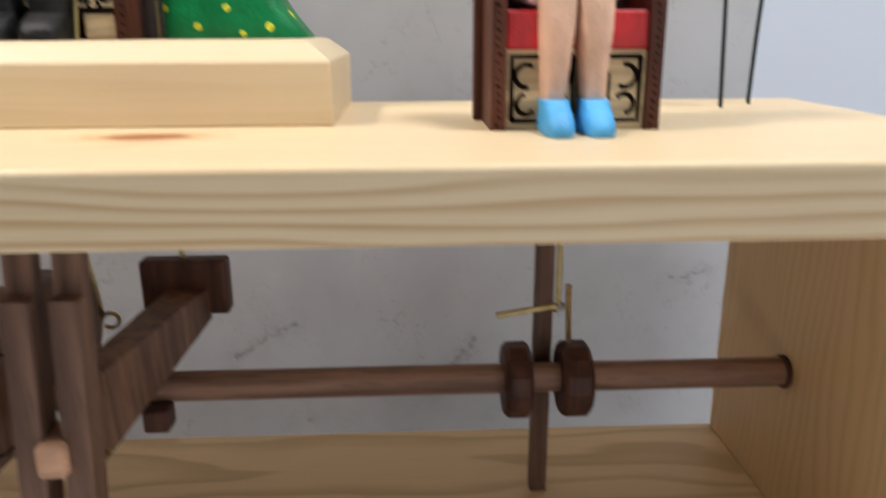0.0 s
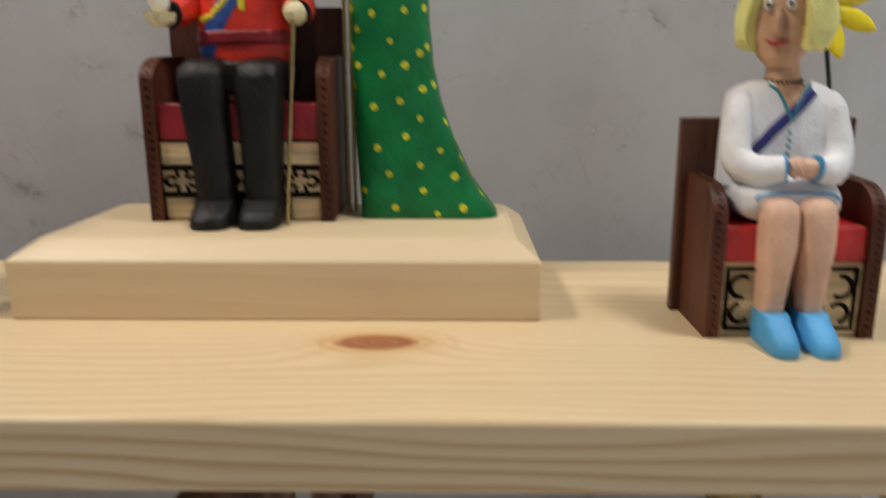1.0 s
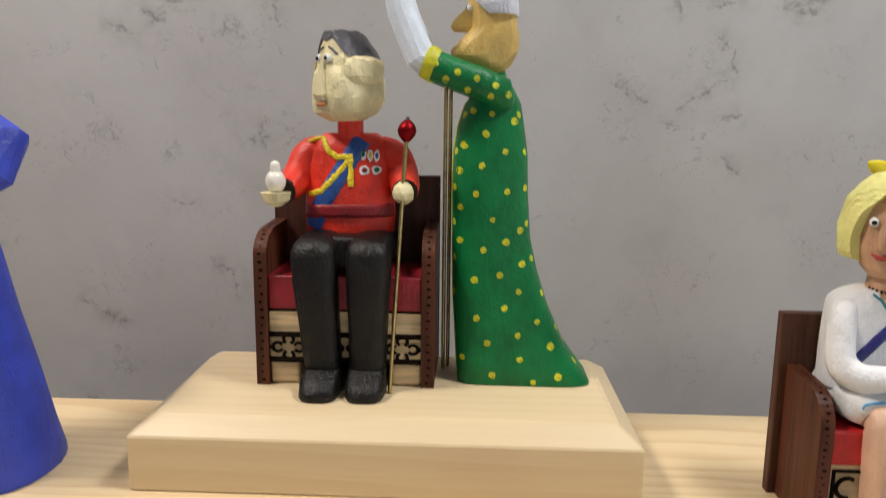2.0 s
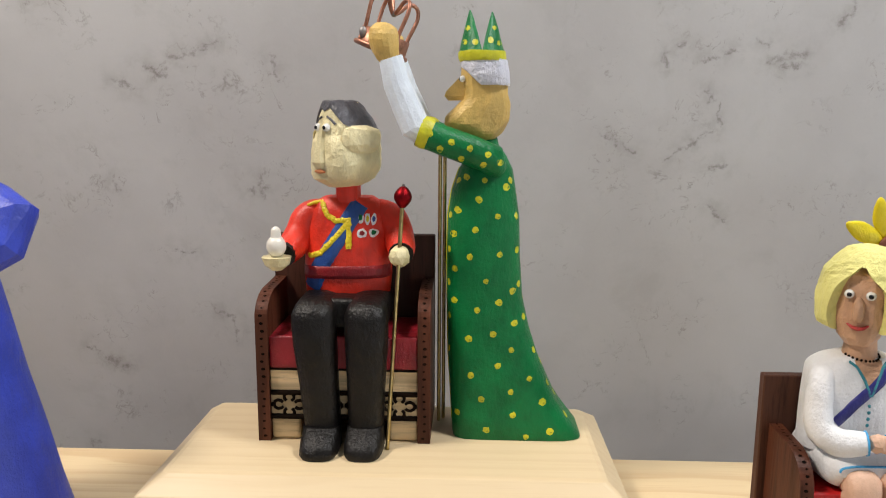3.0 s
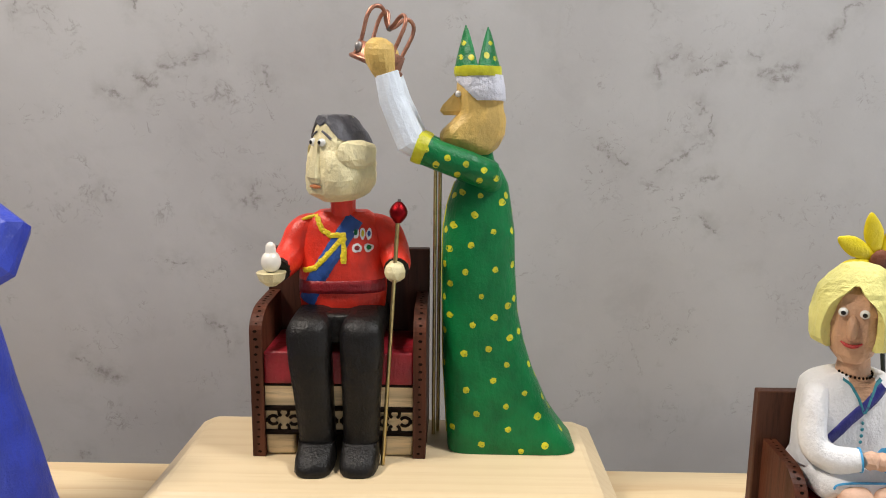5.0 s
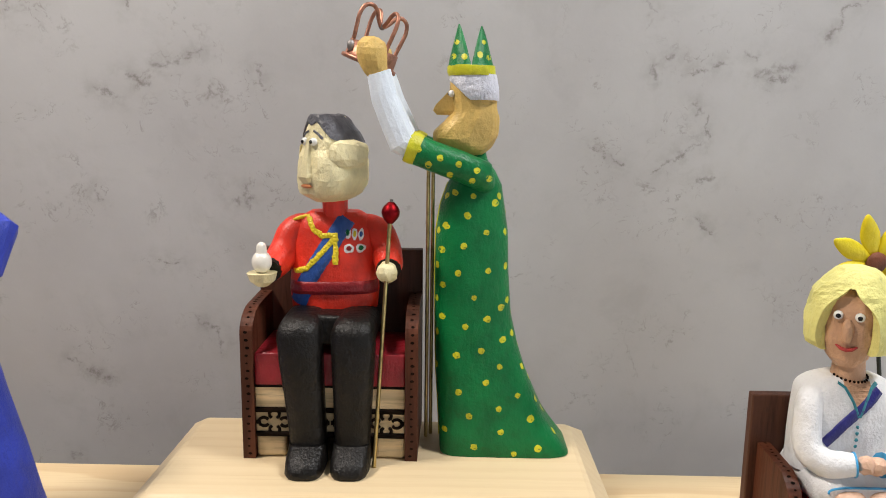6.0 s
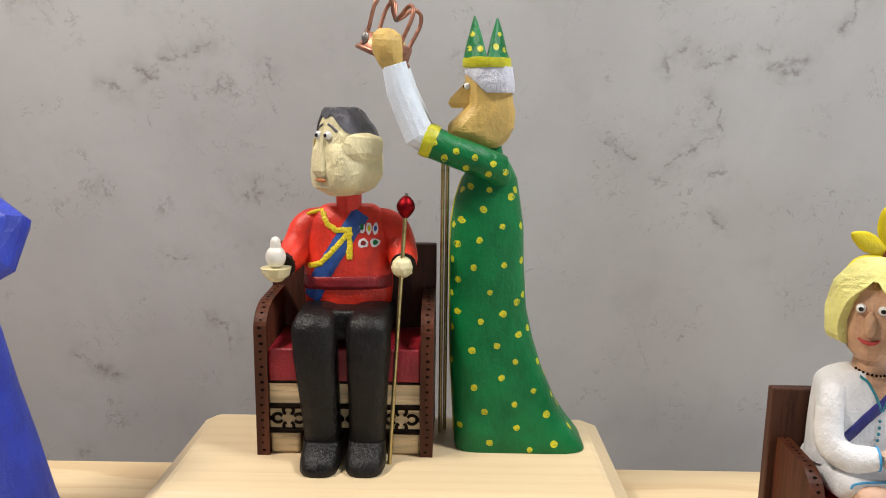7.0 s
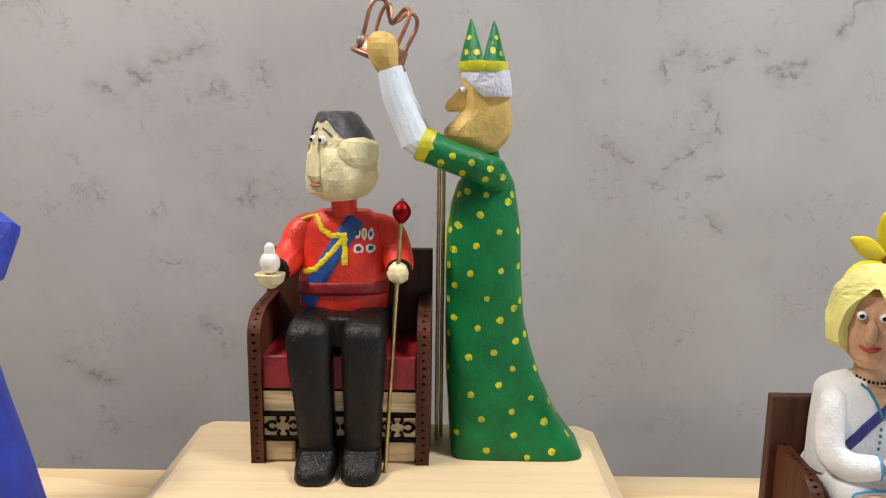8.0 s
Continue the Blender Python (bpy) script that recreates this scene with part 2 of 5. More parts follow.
WHITE = paint("white_paint", (0.85, 0.85, 0.86), 0.45, 0.06, lumpy=0.0006)
LILAC = paint("pale_lilac_paint", (0.70, 0.71, 0.80), 0.5, 0.1, lumpy=0.001)
SLEEVE = paint("pale_blue_white_paint", (0.76, 0.83, 0.92), 0.45, 0.07)
ROYAL = paint("royal_blue_paint", (0.018, 0.075, 0.30), 0.4)
NAVY = paint("navy_sash_paint", (0.016, 0.016, 0.16), 0.4)
TEAL = paint("teal_line_paint", (0.03, 0.22, 0.27), 0.5)
AZURE = paint("azure_line_paint", (0.05, 0.33, 0.62), 0.5)
SHOE = paint("sky_blue_shoe_paint", (0.085, 0.40, 0.76), 0.48, 0.12)
BLONDE = paint("pale_yellow_hair_paint", (0.80, 0.75, 0.26), 0.5, 0.10, lumpy=0.0007)
SKIN = paint("tan_skin_paint", (0.58, 0.335, 0.20), 0.46, 0.20, lumpy=0.0007)
PALE_SKIN = paint("peach_skin_paint", (0.73, 0.46, 0.32), 0.5, 0.12)
LIPS = paint("lip_paint", (0.42, 0.035, 0.03), 0.45)
LIPS_ORANGE = paint("orange_lip_paint", (0.55, 0.20, 0.07), 0.5)
COBALT = paint("cobalt_robe_paint", (0.030, 0.058, 0.46), 0.42, 0.16)
PETAL_YELLOW = paint("yellow_petal_paint", (0.82, 0.66, 0.01), 0.45, 0.08)
PETAL_BLUE = paint("blue_petal_paint", (0.055, 0.26, 0.70), 0.5, 0.1)
PETAL_WHITE = paint("cream_petal_paint", (0.74, 0.70, 0.66), 0.5, 0.1)
BROWN = paint("brown_flower_paint", (0.16, 0.045, 0.018), 0.6, 0.25)
STEM = paint("dark_stem_paint", (0.012, 0.020, 0.016), 0.4, 0.2)
PEARL = paint("pearl_paint", (0.80, 0.76, 0.68), 0.26, 0.04, lumpy=0.00012)
EYE = plain("eye_white", (0.82, 0.82, 0.80), (0.74, 0.74, 0.72), 300, 0.15)
PUPIL = plain("pupil_black", (0.008, 0.008, 0.008), (0.004, 0.004, 0.004), 300, 0.15)
THREAD = metal("red_thread_bead", (0.22, 0.008, 0.012), 0.40, 0.5)
COPPER = metal("copper", (0.46, 0.225, 0.155), 0.42, 0.75)
SOLDER = metal("solder", (0.30, 0.28, 0.27), 0.5, 0.6)
BRASS = metal("brass", (0.50, 0.38, 0.16), 0.3, 0.5)
WALL = stained_wall("stained_grey_board")
WHITE_WALL = plain("white_wall_paint", (0.74, 0.76, 0.80), (0.69, 0.71, 0.76), 3, 0.7)
TABLE = plain("white_laminate", (0.82, 0.82, 0.83), (0.78, 0.78, 0.79), 6, 0.35)
FLOORING = plain("grey_floor_vinyl", (0.34, 0.33, 0.32), (0.28, 0.27, 0.26), 4, 0.5)
CEILING = plain("white_ceiling_paint", (0.80, 0.80, 0.79), (0.76, 0.76, 0.75), 3, 0.8)

# ---- shaping helpers (millimetres in, metres out) ----
MM = 0.001
BASE = {}


def v3(x, y, z):
    return Vector((x * MM, y * MM, z * MM))


def thing(name, base, label, category, group="", kind=""):
    ob = new(name)
    ob.empty_display_size = 0.01
    ob.location = v3(*base)
    BASE[ob] = v3(*base)
    return tagged(ob, label, category, group, kind)


def mesh_from(name, bm, materials):
    bmesh.ops.recalc_face_normals(bm, faces=bm.faces[:])
    data = bpy.data.meshes.new(name)
    bm.to_mesh(data)
    bm.free()
    for m in materials:
        data.materials.append(m)
    return data


def part(name, bm, material, parent, label="", origin=None):
    """One mesh under a thing or a part; bm is in world metres."""
    base = v3(*origin) if origin else BASE[parent]
    bmesh.ops.translate(bm, verts=bm.verts[:], vec=-base)
    ob = new(name, mesh_from(name, bm, [material]))
    ob.parent = parent
    ob.location = base - BASE[parent]
    BASE[ob] = base
    return tagged(ob, label)


def single(name, bm, materials, base, label, category, group="", kind=""):
    """A top-level thing that is one mesh."""
    bmesh.ops.translate(bm, verts=bm.verts[:], vec=-v3(*base))
    ob = new(name, mesh_from(name, bm, materials))
    ob.location = v3(*base)
    BASE[ob] = v3(*base)
    return tagged(ob, label, category, group, kind)


def box(x0, x1, y0, y1, z0, z1, bevel=0.6, steps=2, bm=None, index=0):
    own = bmesh.new()
    bmesh.ops.create_cube(own, size=1)
    for v in own.verts:
        v.co = v3(x0 + (v.co.x + 0.5) * (x1 - x0), y0 + (v.co.y + 0.5) * (y1 - y0), z0 + (v.co.z + 0.5) * (z1 - z0))
    if bevel:
        bmesh.ops.bevel(own, geom=own.edges[:], offset=bevel * MM, segments=steps, profile=0.5, affect="EDGES")
    if bm is None:
        return own
    return merge(bm, own, index)


def merge(bm, other, index=0):
    made = {v: bm.verts.new(v.co) for v in other.verts}
    for f in other.faces:
        face = bm.faces.new([made[v] for v in f.verts])
        face.material_index, face.smooth = index, f.smooth
    other.free()
    return bm


def loft(bm, rings, index=0, smooth=True, caps=True):
    """Skin over closed rings of equal length."""
    rows = [[bm.verts.new(p) for p in ring] for ring in rings]
    n = len(rows[0])
    for a, b in zip(rows, rows[1:]):
        for i in range(n):
            f = bm.faces.new((a[i], a[(i + 1) % n], b[(i + 1) % n], b[i]))
            f.material_index, f.smooth = index, smooth
    if caps:
        for ring in (rows[0][::-1], rows[-1]):
            f = bm.faces.new([bm.verts.new(v.co) for v in ring])
            f.material_index, f.smooth = index, False
    return rows


def dense(rings, steps=3):
    """More rings between the given ones, on a smooth curve."""
    out = []
    last = len(rings) - 1
    for i in range(last):
        r0, r1, r2, r3 = (rings[max(0, min(last, i + d))] for d in (-1, 0, 1, 2))
        for k in range(steps):
            f = k / steps
            out.append([0.5 * (2 * b + (c - a) * f + (2 * a - 5 * b + 4 * c - d) * f * f + (3 * b - a - 3 * c + d) * f ** 3)
                        for a, b, c, d in zip(r0, r1, r2, r3)])
    out.append(rings[-1])
    return out


def oval(x0, x1, y0, y1, z, n=20, power=2.4):
    """A rounded-square ring at one height."""
    cx, cy, rx, ry = (x0 + x1) / 2, (y0 + y1) / 2, (x1 - x0) / 2, (y1 - y0) / 2
    pts = []
    for i in range(n):
        a = 2 * math.pi * (i + 0.5) / n
        c, s = math.cos(a), math.sin(a)
        pts.append(v3(cx + rx * math.copysign(abs(c) ** (2 / power), c), cy + ry * math.copysign(abs(s) ** (2 / power), s), z))
    return pts


def curved(path, radii, steps=4):
    """More points and radii along a path, on a smooth curve."""
    rows = [[Vector((*q, r)) for q, r in zip(path, radii)]]
    knots, last, out = rows[0], len(path) - 1, []
    for i in range(last):
        a, b, c, d = (knots[max(0, min(last, i + k))] for k in (-1, 0, 1, 2))
        for k in range(steps):
            f = k / steps
            out.append(0.5 * (2 * b + (c - a) * f + (2 * a - 5 * b + 4 * c - d) * f * f + (3 * b - a - 3 * c + d) * f ** 3))
    out.append(knots[-1])
    return [(q[0], q[1], q[2]) for q in out], [q[3] for q in out]


def tube(bm, path, radii, n=12, index=0, smooth=True, squash=1.0):
    """A round bar along a path of millimetre points, one radius a point."""
    pts = [v3(*p) for p in path]
    if not isinstance(radii, (list, tuple)):
        radii = [radii] * len(pts)
    rings, side = [], None
    for i, p in enumerate(pts):
        ahead = (pts[min(i + 1, len(pts) - 1)] - pts[max(i - 1, 0)]).normalized()
        if side is None:
            side = ahead.orthogonal().normalized()
        side = (side - ahead * side.dot(ahead)).normalized()
        up = ahead.cross(side)
        rings.append([p + (side * math.cos(2 * math.pi * k / n) + up * math.sin(2 * math.pi * k / n) * squash) * radii[i] * MM for k in range(n)])
    loft(bm, rings, index, smooth)
    return bm


def blob(bm, centre, radii, index=0, sub=2, rough=0.0, smooth=True, turn=0.0):
    own = bmesh.new()
    bmesh.ops.create_icosphere(own, subdivisions=sub, radius=1)
    spin = Matrix.Rotation(radians(turn), 3, "Y")
    for v in own.verts:
        k = 1 + rough * noise.noise(v.co * 1.7 + Vector(centre) * 0.37)
        v.co = v3(*centre) + spin @ (Vector((v.co.x * radii[0], v.co.y * radii[1], v.co.z * radii[2])) * k * MM)
    for f in own.faces:
        f.smooth = smooth
    return merge(bm, own, index)


def whittle(bm, amount=0.25, size=5.0, verts=None):
    """Knife marks: shifts the skin a little, unevenly."""
    for v in verts or bm.verts:
        v.co += noise.noise_vector(v.co / (size * MM)) * amount * MM


def wheel_bm(x0, x1, cy, cz, radius, bevel=1.0, n=28):
    """A flat disc on an axis along x, its rims eased."""
    bm = bmesh.new()
    rings = []
    for x, r in ((x0, radius - bevel), (x0 + bevel, radius), (x1 - bevel, radius), (x1, radius - bevel)):
        rings.append([v3(x, cy + r * math.cos(2 * math.pi * k / n), cz + r * math.sin(2 * math.pi * k / n)) for k in range(n)])
    loft(bm, rings, 0, False)
    return bm


def facet(bm, step, seed=3, cuts=46):
    """Knife cuts: pushes the skin back to flat planes turned every which way."""
    rng = random.Random(seed)
    mid = sum((v.co for v in bm.verts), Vector()) / len(bm.verts)
    for _ in range(cuts):
        way = Vector((rng.gauss(0, 1), rng.gauss(0, 1), rng.gauss(0, 0.7))).normalized()
        edge = max((v.co - mid).dot(way) for v in bm.verts) - step * rng.uniform(0.2, 0.7) * MM
        for v in bm.verts:
            over = (v.co - mid).dot(way) - edge
            if over > 0:
                v.co -= way * over
    for f in bm.faces:
        f.smooth = False


class Skin:
    """Lays paint on a carved body: finds its surface along one direction."""

    def __init__(self, bm, way=(0, 1, 0), lift=0.25):
        from_bm = bm.copy()
        bmesh.ops.triangulate(from_bm, faces=from_bm.faces[:])
        from mathutils.bvhtree import BVHTree
        self.tree, self.way, self.lift = BVHTree.FromBMesh(from_bm), Vector(way), lift * MM
        from_bm.free()

    def at(self, p, lift=None):
        place, normal, _, _ = self.tree.ray_cast(v3(*p) - self.way * 0.1, self.way)
        if place is None:
            return None
        return place - self.way * (self.lift if lift is None else lift * MM)

    def dot(self, bm, p, radius, index, n=9, tall=0.35, high=1.0):
        u = self.way.orthogonal().normalized()
        w = self.way.cross(u)
        mid = self.at(p, tall)
        if mid is None:
            return
        rim, low = [], []
        for k in range(n):
            a = 2 * math.pi * k / n
            r = radius * (1 + 0.30 * noise.noise(Vector((p[0] * 3.1 + k, p[2] * 1.7, 0.3))))
            off = (u * math.cos(a) + w * math.sin(a)) * r
            off.z *= high
            q = self.at(Vector(p) + off, tall * 0.6)
            q2 = self.at(Vector(p) + off * 1.15, -0.3)
            if q is None or q2 is None or (q - mid).length > radius * 3.6 * MM:
                return
            rim.append(q)
            low.append(q2)
        centre = bm.verts.new(mid)
        rim, low = [bm.verts.new(q) for q in rim], [bm.verts.new(q) for q in low]
        for k in range(n):
            j = (k + 1) % n
            for f in (bm.faces.new((centre, rim[k], rim[j])), bm.faces.new((rim[k], low[k], low[j], rim[j]))):
                f.material_index, f.smooth = index, False

    def stripe(self, bm, path, width, index, steps=10, tall=0.3, ragged=0.08):
        """A painted band along a polyline (mm), seen along self.way."""
        pts = []
        for a, b in zip(path, path[1:]):
            for s in range(steps):
                pts.append(Vector(a).lerp(Vector(b), s / steps))
        pts.append(Vector(path[-1]))
        rows = []
        for i, p in enumerate(pts):
            ahead = (pts[min(i + 1, len(pts) - 1)] - pts[max(i - 1, 0)]).normalized()
            across = ahead.cross(self.way).normalized()
            row = []
            for k, high in ((-0.56, -0.4), (-0.5, tall), (-0.17, tall), (0.17, tall), (0.5, tall), (0.56, -0.4)):
                wide = width * (1 + ragged * noise.noise(Vector((p.x * 0.9, p.z * 0.9, k * 3))))
                row.append(self.at(p + across * wide * k, high))
            rows.append(row)
        for a, b in zip(rows, rows[1:]):
            if any(q is None for q in a + b) or max((q - r).length for q, r in zip(a, b)) > 4 * MM:
                continue
            va, vb = [bm.verts.new(q) for q in a], [bm.verts.new(q) for q in b]
            for k in range(5):
                f = bm.faces.new((va[k], va[k + 1], vb[k + 1], vb[k]))
                f.material_index, f.smooth = index, True


# ---- the room ----
TABLE_Z = 84.0


def slab(name, x0, x1, y0, y1, z0, z1, material, label, category, bevel=0.0):
    return single(name, box(x0, x1, y0, y1, z0, z1, bevel), [material], (0, 0, 0), label, category, kind="structure")


slab("floor", -1300, 1300, -1500, 700, -700, -640, FLOORING, "grey vinyl floor of the room", "floor")
slab("ceiling", -1300, 1300, -1500, 700, 1700, 1760, CEILING, "white painted ceiling", "ceiling")
slab("wall_north", -1300, 1300, 640, 700, -640, 1700, WHITE_WALL, "white painted wall behind the grey board", "wall")
slab("wall_south", -1300, 1300, -1500, -1440, -640, 1700, WHITE_WALL, "white painted wall of the room", "wall")
slab("wall_west", -1300, -1240, -1440, 640, -640, 1700, WHITE_WALL, "white painted wall of the room", "wall")
slab("wall_east", 1240, 1300, -1440, 640, -640, 1700, WHITE_WALL, "white painted wall of the room", "wall")

backdrop = single("wall_board", box(-900, 262, 0, 14, TABLE_Z, 1250, 0.8), [WALL], (0, 0, 0),
                  "grey backdrop board with dark smudged stains", "wall", kind="structure")
backdrop.matrix_basis = pose(0, 0.4515, 0, 0, 0, 1.6)

table = thing("display_table", (0, 230, -640), "white laminate display table under the wooden stand", "table")
part("tabletop", box(-850, 850, -60, 520, TABLE_Z - 28, TABLE_Z, 1.5), TABLE, table)
for tx in (-800, 800):
    for ty in (-20, 480):
        part("leg", box(tx - 22, tx + 22, ty - 22, ty + 22, -640, TABLE_Z - 28, 2), TABLE, table)

# ---- the wooden stand ----
TOP, UNDER = 276.0, 257.5
stand = thing("wooden_stand", (0, 320, TABLE_Z), "pale pine stand with an open front on a pale table", "stand")


def eased_board(x0, x1, y0, y1, z0, z1, ease=1.5):
    bm = box(x0, x1, y0, y1, z0, z1, 0)
    long_edges = [e for e in bm.edges if abs(e.verts[0].co.x - e.verts[1].co.x) > 0.01]
    bmesh.ops.bevel(bm, geom=long_edges, offset=ease * MM, segments=4, profile=0.5, affect="EDGES")
    ends = [e for e in bm.edges if abs(e.verts[0].co.x - e.verts[1].co.x) < 1e-6 and e.calc_length() > 0.003]
    bmesh.ops.bevel(bm, geom=ends, offset=0.7 * MM, segments=2, profile=0.5, affect="EDGES")
    for f in bm.faces:
        f.smooth = False
    return bm


part("top_board", eased_board(-276, 248, 247, 393, UNDER, TOP), PINE_TOP, stand,
     "pale pine board with a red-brown knot", origin=(0, 320, 276))
part("base_board", box(-256.6, 229.1, 248, 392, 108.5, 127, 1), PINE_BASE, stand, origin=(0, 320, 127))
for sx in (-274.5, 229):
    part("side_panel", box(sx, sx + 18, 248, 392, TABLE_Z, UNDER - 0.1, 0.8), PINE_SIDE, stand, origin=(sx, 320, TABLE_Z))

# ---- the mechanism below ----
shaft = thing("cam_shaft", (-14, 333, 165), "dark wooden shaft carrying cams, running between the side panels", "shaft")
bm = bmesh.new()
tube(bm, [(-256.4, 333, 182), (228.9, 333, 182)], 5.4, 16)
part("axle", bm, WALNUT_X, shaft, origin=(0, 333, 182))
for cx0, cx1, cz, cr in ((124, 133.5, 181.5, 14.0), (144.5, 155, 181.5, 14.0)):
    part("cam", wheel_bm(cx0, cx1, 333, cz, cr, 1.6, 14), WALNUT_DARK, shaft)
rocker = thing("rocker_arm", (-35, 310, 180), "thick dark wooden rocker arm with a rounded end on the shaft", "rocker arm")
outline = [(246, 182), (300, 179.5), (340, 180)]
outline += [(346 + 21.5 * math.cos(radians(a)), 200.5 + 21 * math.sin(radians(a))) for a in range(-75, 91, 15)]
outline += [(322, 224.5), (290, 227.5), (262, 228), (246, 225)]
bm = bmesh.new()
loft(bm, [[v3(x, y, z) for y, z in outline] for x in (-42, -30)], 0, False)
bmesh.ops.bevel(bm, geom=[e for e in bm.edges if abs(e.verts[0].co.x - e.verts[1].co.x) < 1e-7], offset=0.9 * MM, segments=2, profile=0.5, affect="EDGES")
arm = part("arm", bm, WALNUT_PALE, rocker)
bm = bmesh.new()
tube(bm, [(-29.9, 292 + 15 * math.cos(2 * math.pi * k / 32), 198 + 15 * math.sin(2 * math.pi * k / 32)) for k in range(33)], 0.45, 6)
part("groove", bm, BURNT, arm)
part("hub", wheel_bm(-30, -21, 333, 182, 10, 1.0, 18), WALNUT, arm)

collar = single("shaft_collar", wheel_bm(226.9, 228.9, 333, 182, 6.3, 0.5, 18), [WALNUT_DARK], (228, 333, 175.8),
                "dark wooden collar where the shaft meets the panel", "collar")

post = single("guide_post", box(137, 143.5, 343, 349, 127, UNDER - 0.05, 0.4), [WALNUT_PALE], (140, 346, 127),
              "square dark wooden post standing on the base board", "post")

follower = thing("wire_follower", (140, 316, 205), "bent brass wire follower hanging over the cams", "wire linkage")
bm = bmesh.new()
tube(bm, [(139.5, 316, UNDER), (139.5, 316, 217), (138.5, 315, 214.5)], 1.0, 8)
part("hanger", bm, BRASS, follower)
bm = bmesh.new()
tube(bm, [(119, 314, 214), (130, 314.5, 215.6), (139.5, 316, 216.5)], 1.1, 8)
part("finger", bm, BRASS, follower)
bm = bmesh.new()
tube(bm, [(142.5, 314, 224), (143, 316, 218), (146, 326, 199)], 1.0, 8)
part("pin", bm, BRASS, follower)
bm = bmesh.new()
blob(bm, (140, 316, 216.3), (2.1, 1.8, 1.8), 0, 1, 0.3)
part("joint", bm, SOLDER, follower)

lever = thing("cam_lever", (2, 320, 189), "dark wooden lever with a square block at its end", "lever")
part("block", box(-14, 19.5, 366, 375, 196, 218.5, 1.6), WALNUT_DARK, lever)
bm = bmesh.new()
loft(bm, [[v3(-3.5, 368, 207), v3(12, 368, 207), v3(12, 368, 194), v3(-3.5, 368, 194)][::-1],
          [v3(-4.5, 272, 213), v3(4.0, 272, 213), v3(5.5, 272, 189), v3(-3, 272, 189)][::-1]], 0, False)
part("bar", bm, WALNUT_PALE, lever)
bm = bmesh.new()
tube(bm, [(2, 371, 218), (2, 371, UNDER)], 1.0, 8)
part("wire", bm, BRASS, lever)
bm = bmesh.new()
tube(bm, [(2, 270.8, 193), (9, 270.4, 194)], 1.0, 8)
part("pin", bm, BRASS, lever)

stop = single("shaft_block", box(-1, 8, 318, 327, 171.5, 180, 1.2), [WALNUT_DARK], (3, 322, 171.5),
              "small dark wooden block under the shaft", "block")

for px, lean in ((-1.0, -3.8), (10.5, -3.8)):
    slat = thing("lever_guide", (px, 259, 127), "narrow dark wooden guide standing on the base board", "guide", "lever guides")
    for name, dy, dx, z1 in (("slat", 0, 0.0, UNDER - 0.05), ("strip", -5.2, 0.8, 244)):
        bm = bmesh.new()
        rows = []
        for z in (127, z1):
            x = px + (z - 254) / 66 * -lean + dx
            rows.append([v3(x - 3.3, 263.5 + dy, z), v3(x + 3.3, 263.5 + dy, z), v3(x + 3.3, 258.6 + dy, z), v3(x - 3.3, 258.6 + dy, z)])
        loft(bm, rows, 0, False)
        part(name, bm, WALNUT_PALE, slat)
peg = single("peg", box(-0.5, 6.5, 250, 268, 199, 208, 1.2), [PEG], (3, 259, 199),
             "pale pinkish wooden peg between the lever guides", "peg")

hook = thing("wire_hook", (-24, 355, 196), "curled dark brass wire hook hanging by the crank disc", "hook")
bm = bmesh.new()
curl = [(-29, 355, UNDER), (-28, 355, 226), (-25.5, 355, 208)]
for k in range(14):
    a = math.pi * (0.9 - 1.7 * k / 13)
    curl.append((-22.0 + 3.0 * math.cos(a), 355, 199 + 3.0 * math.sin(a)))
tube(bm, curl, 0.8, 7)
part("wire", bm, BRASS, hook)

# ---- the platform ----
bm = bmesh.new()
rows = []
for inset, z in ((0.6, TOP + 0.05), (0, TOP + 0.6), (0, 294.5), (0.4, 295.3), (7.0, 300.5), (9.0, 301.0)):
    x0, x1, y0, y1 = -98 + inset, 68.7 - inset, 315.4 + inset, 394 - inset
    soft = 0.8 + inset * 0.25
    ring = []
    for cx, cy, a0 in ((x1 - soft, y0 + soft, -90), (x1 - soft, y1 - soft, 0), (x0 + soft, y1 - soft, 90), (x0 + soft, y0 + soft, 180)):
        for k in range(4):
            a = radians(a0 + 30 * k)
            ring.append(v3(cx + soft * math.cos(a), cy + soft * math.sin(a), z))
    rows.append(ring)
loft(bm, rows, 0, False)
platform = single("platform", bm, [LIME], (-14, 355, TOP), "pale solid wood plinth with sloping top edges on the pine stand", "platform")


# ---- chairs ----
def side_profile(y0, y1, z0, low, high, steps=9):
    """An arm rest: upright front edge that rolls over backwards into a level top."""
    pts = [(y1, z0), (y0, z0), (y0, low)]
    ry, rz = (y1 - y0) * 0.45, high - low
    for k in range(1, steps + 1):
        a = math.pi / 2 * k / steps
        pts.append((y0 + ry * (1 - math.cos(a)), low + rz * math.sin(a)))
    pts.append((y1, high + 0.6))
    return pts


def side_panel(x0, x1, profile):
    bm = bmesh.new()
    loft(bm, [[v3(x0, y, z) for y, z in profile], [v3(x1, y, z) for y, z in profile]], 0, False)
    edges = [e for e in bm.edges if abs(e.verts[0].co.x - e.verts[1].co.x) < 1e-7]
    bmesh.ops.bevel(bm, geom=edges, offset=0.45 * MM, segments=2, profile=0.5, affect="EDGES")
    return bm


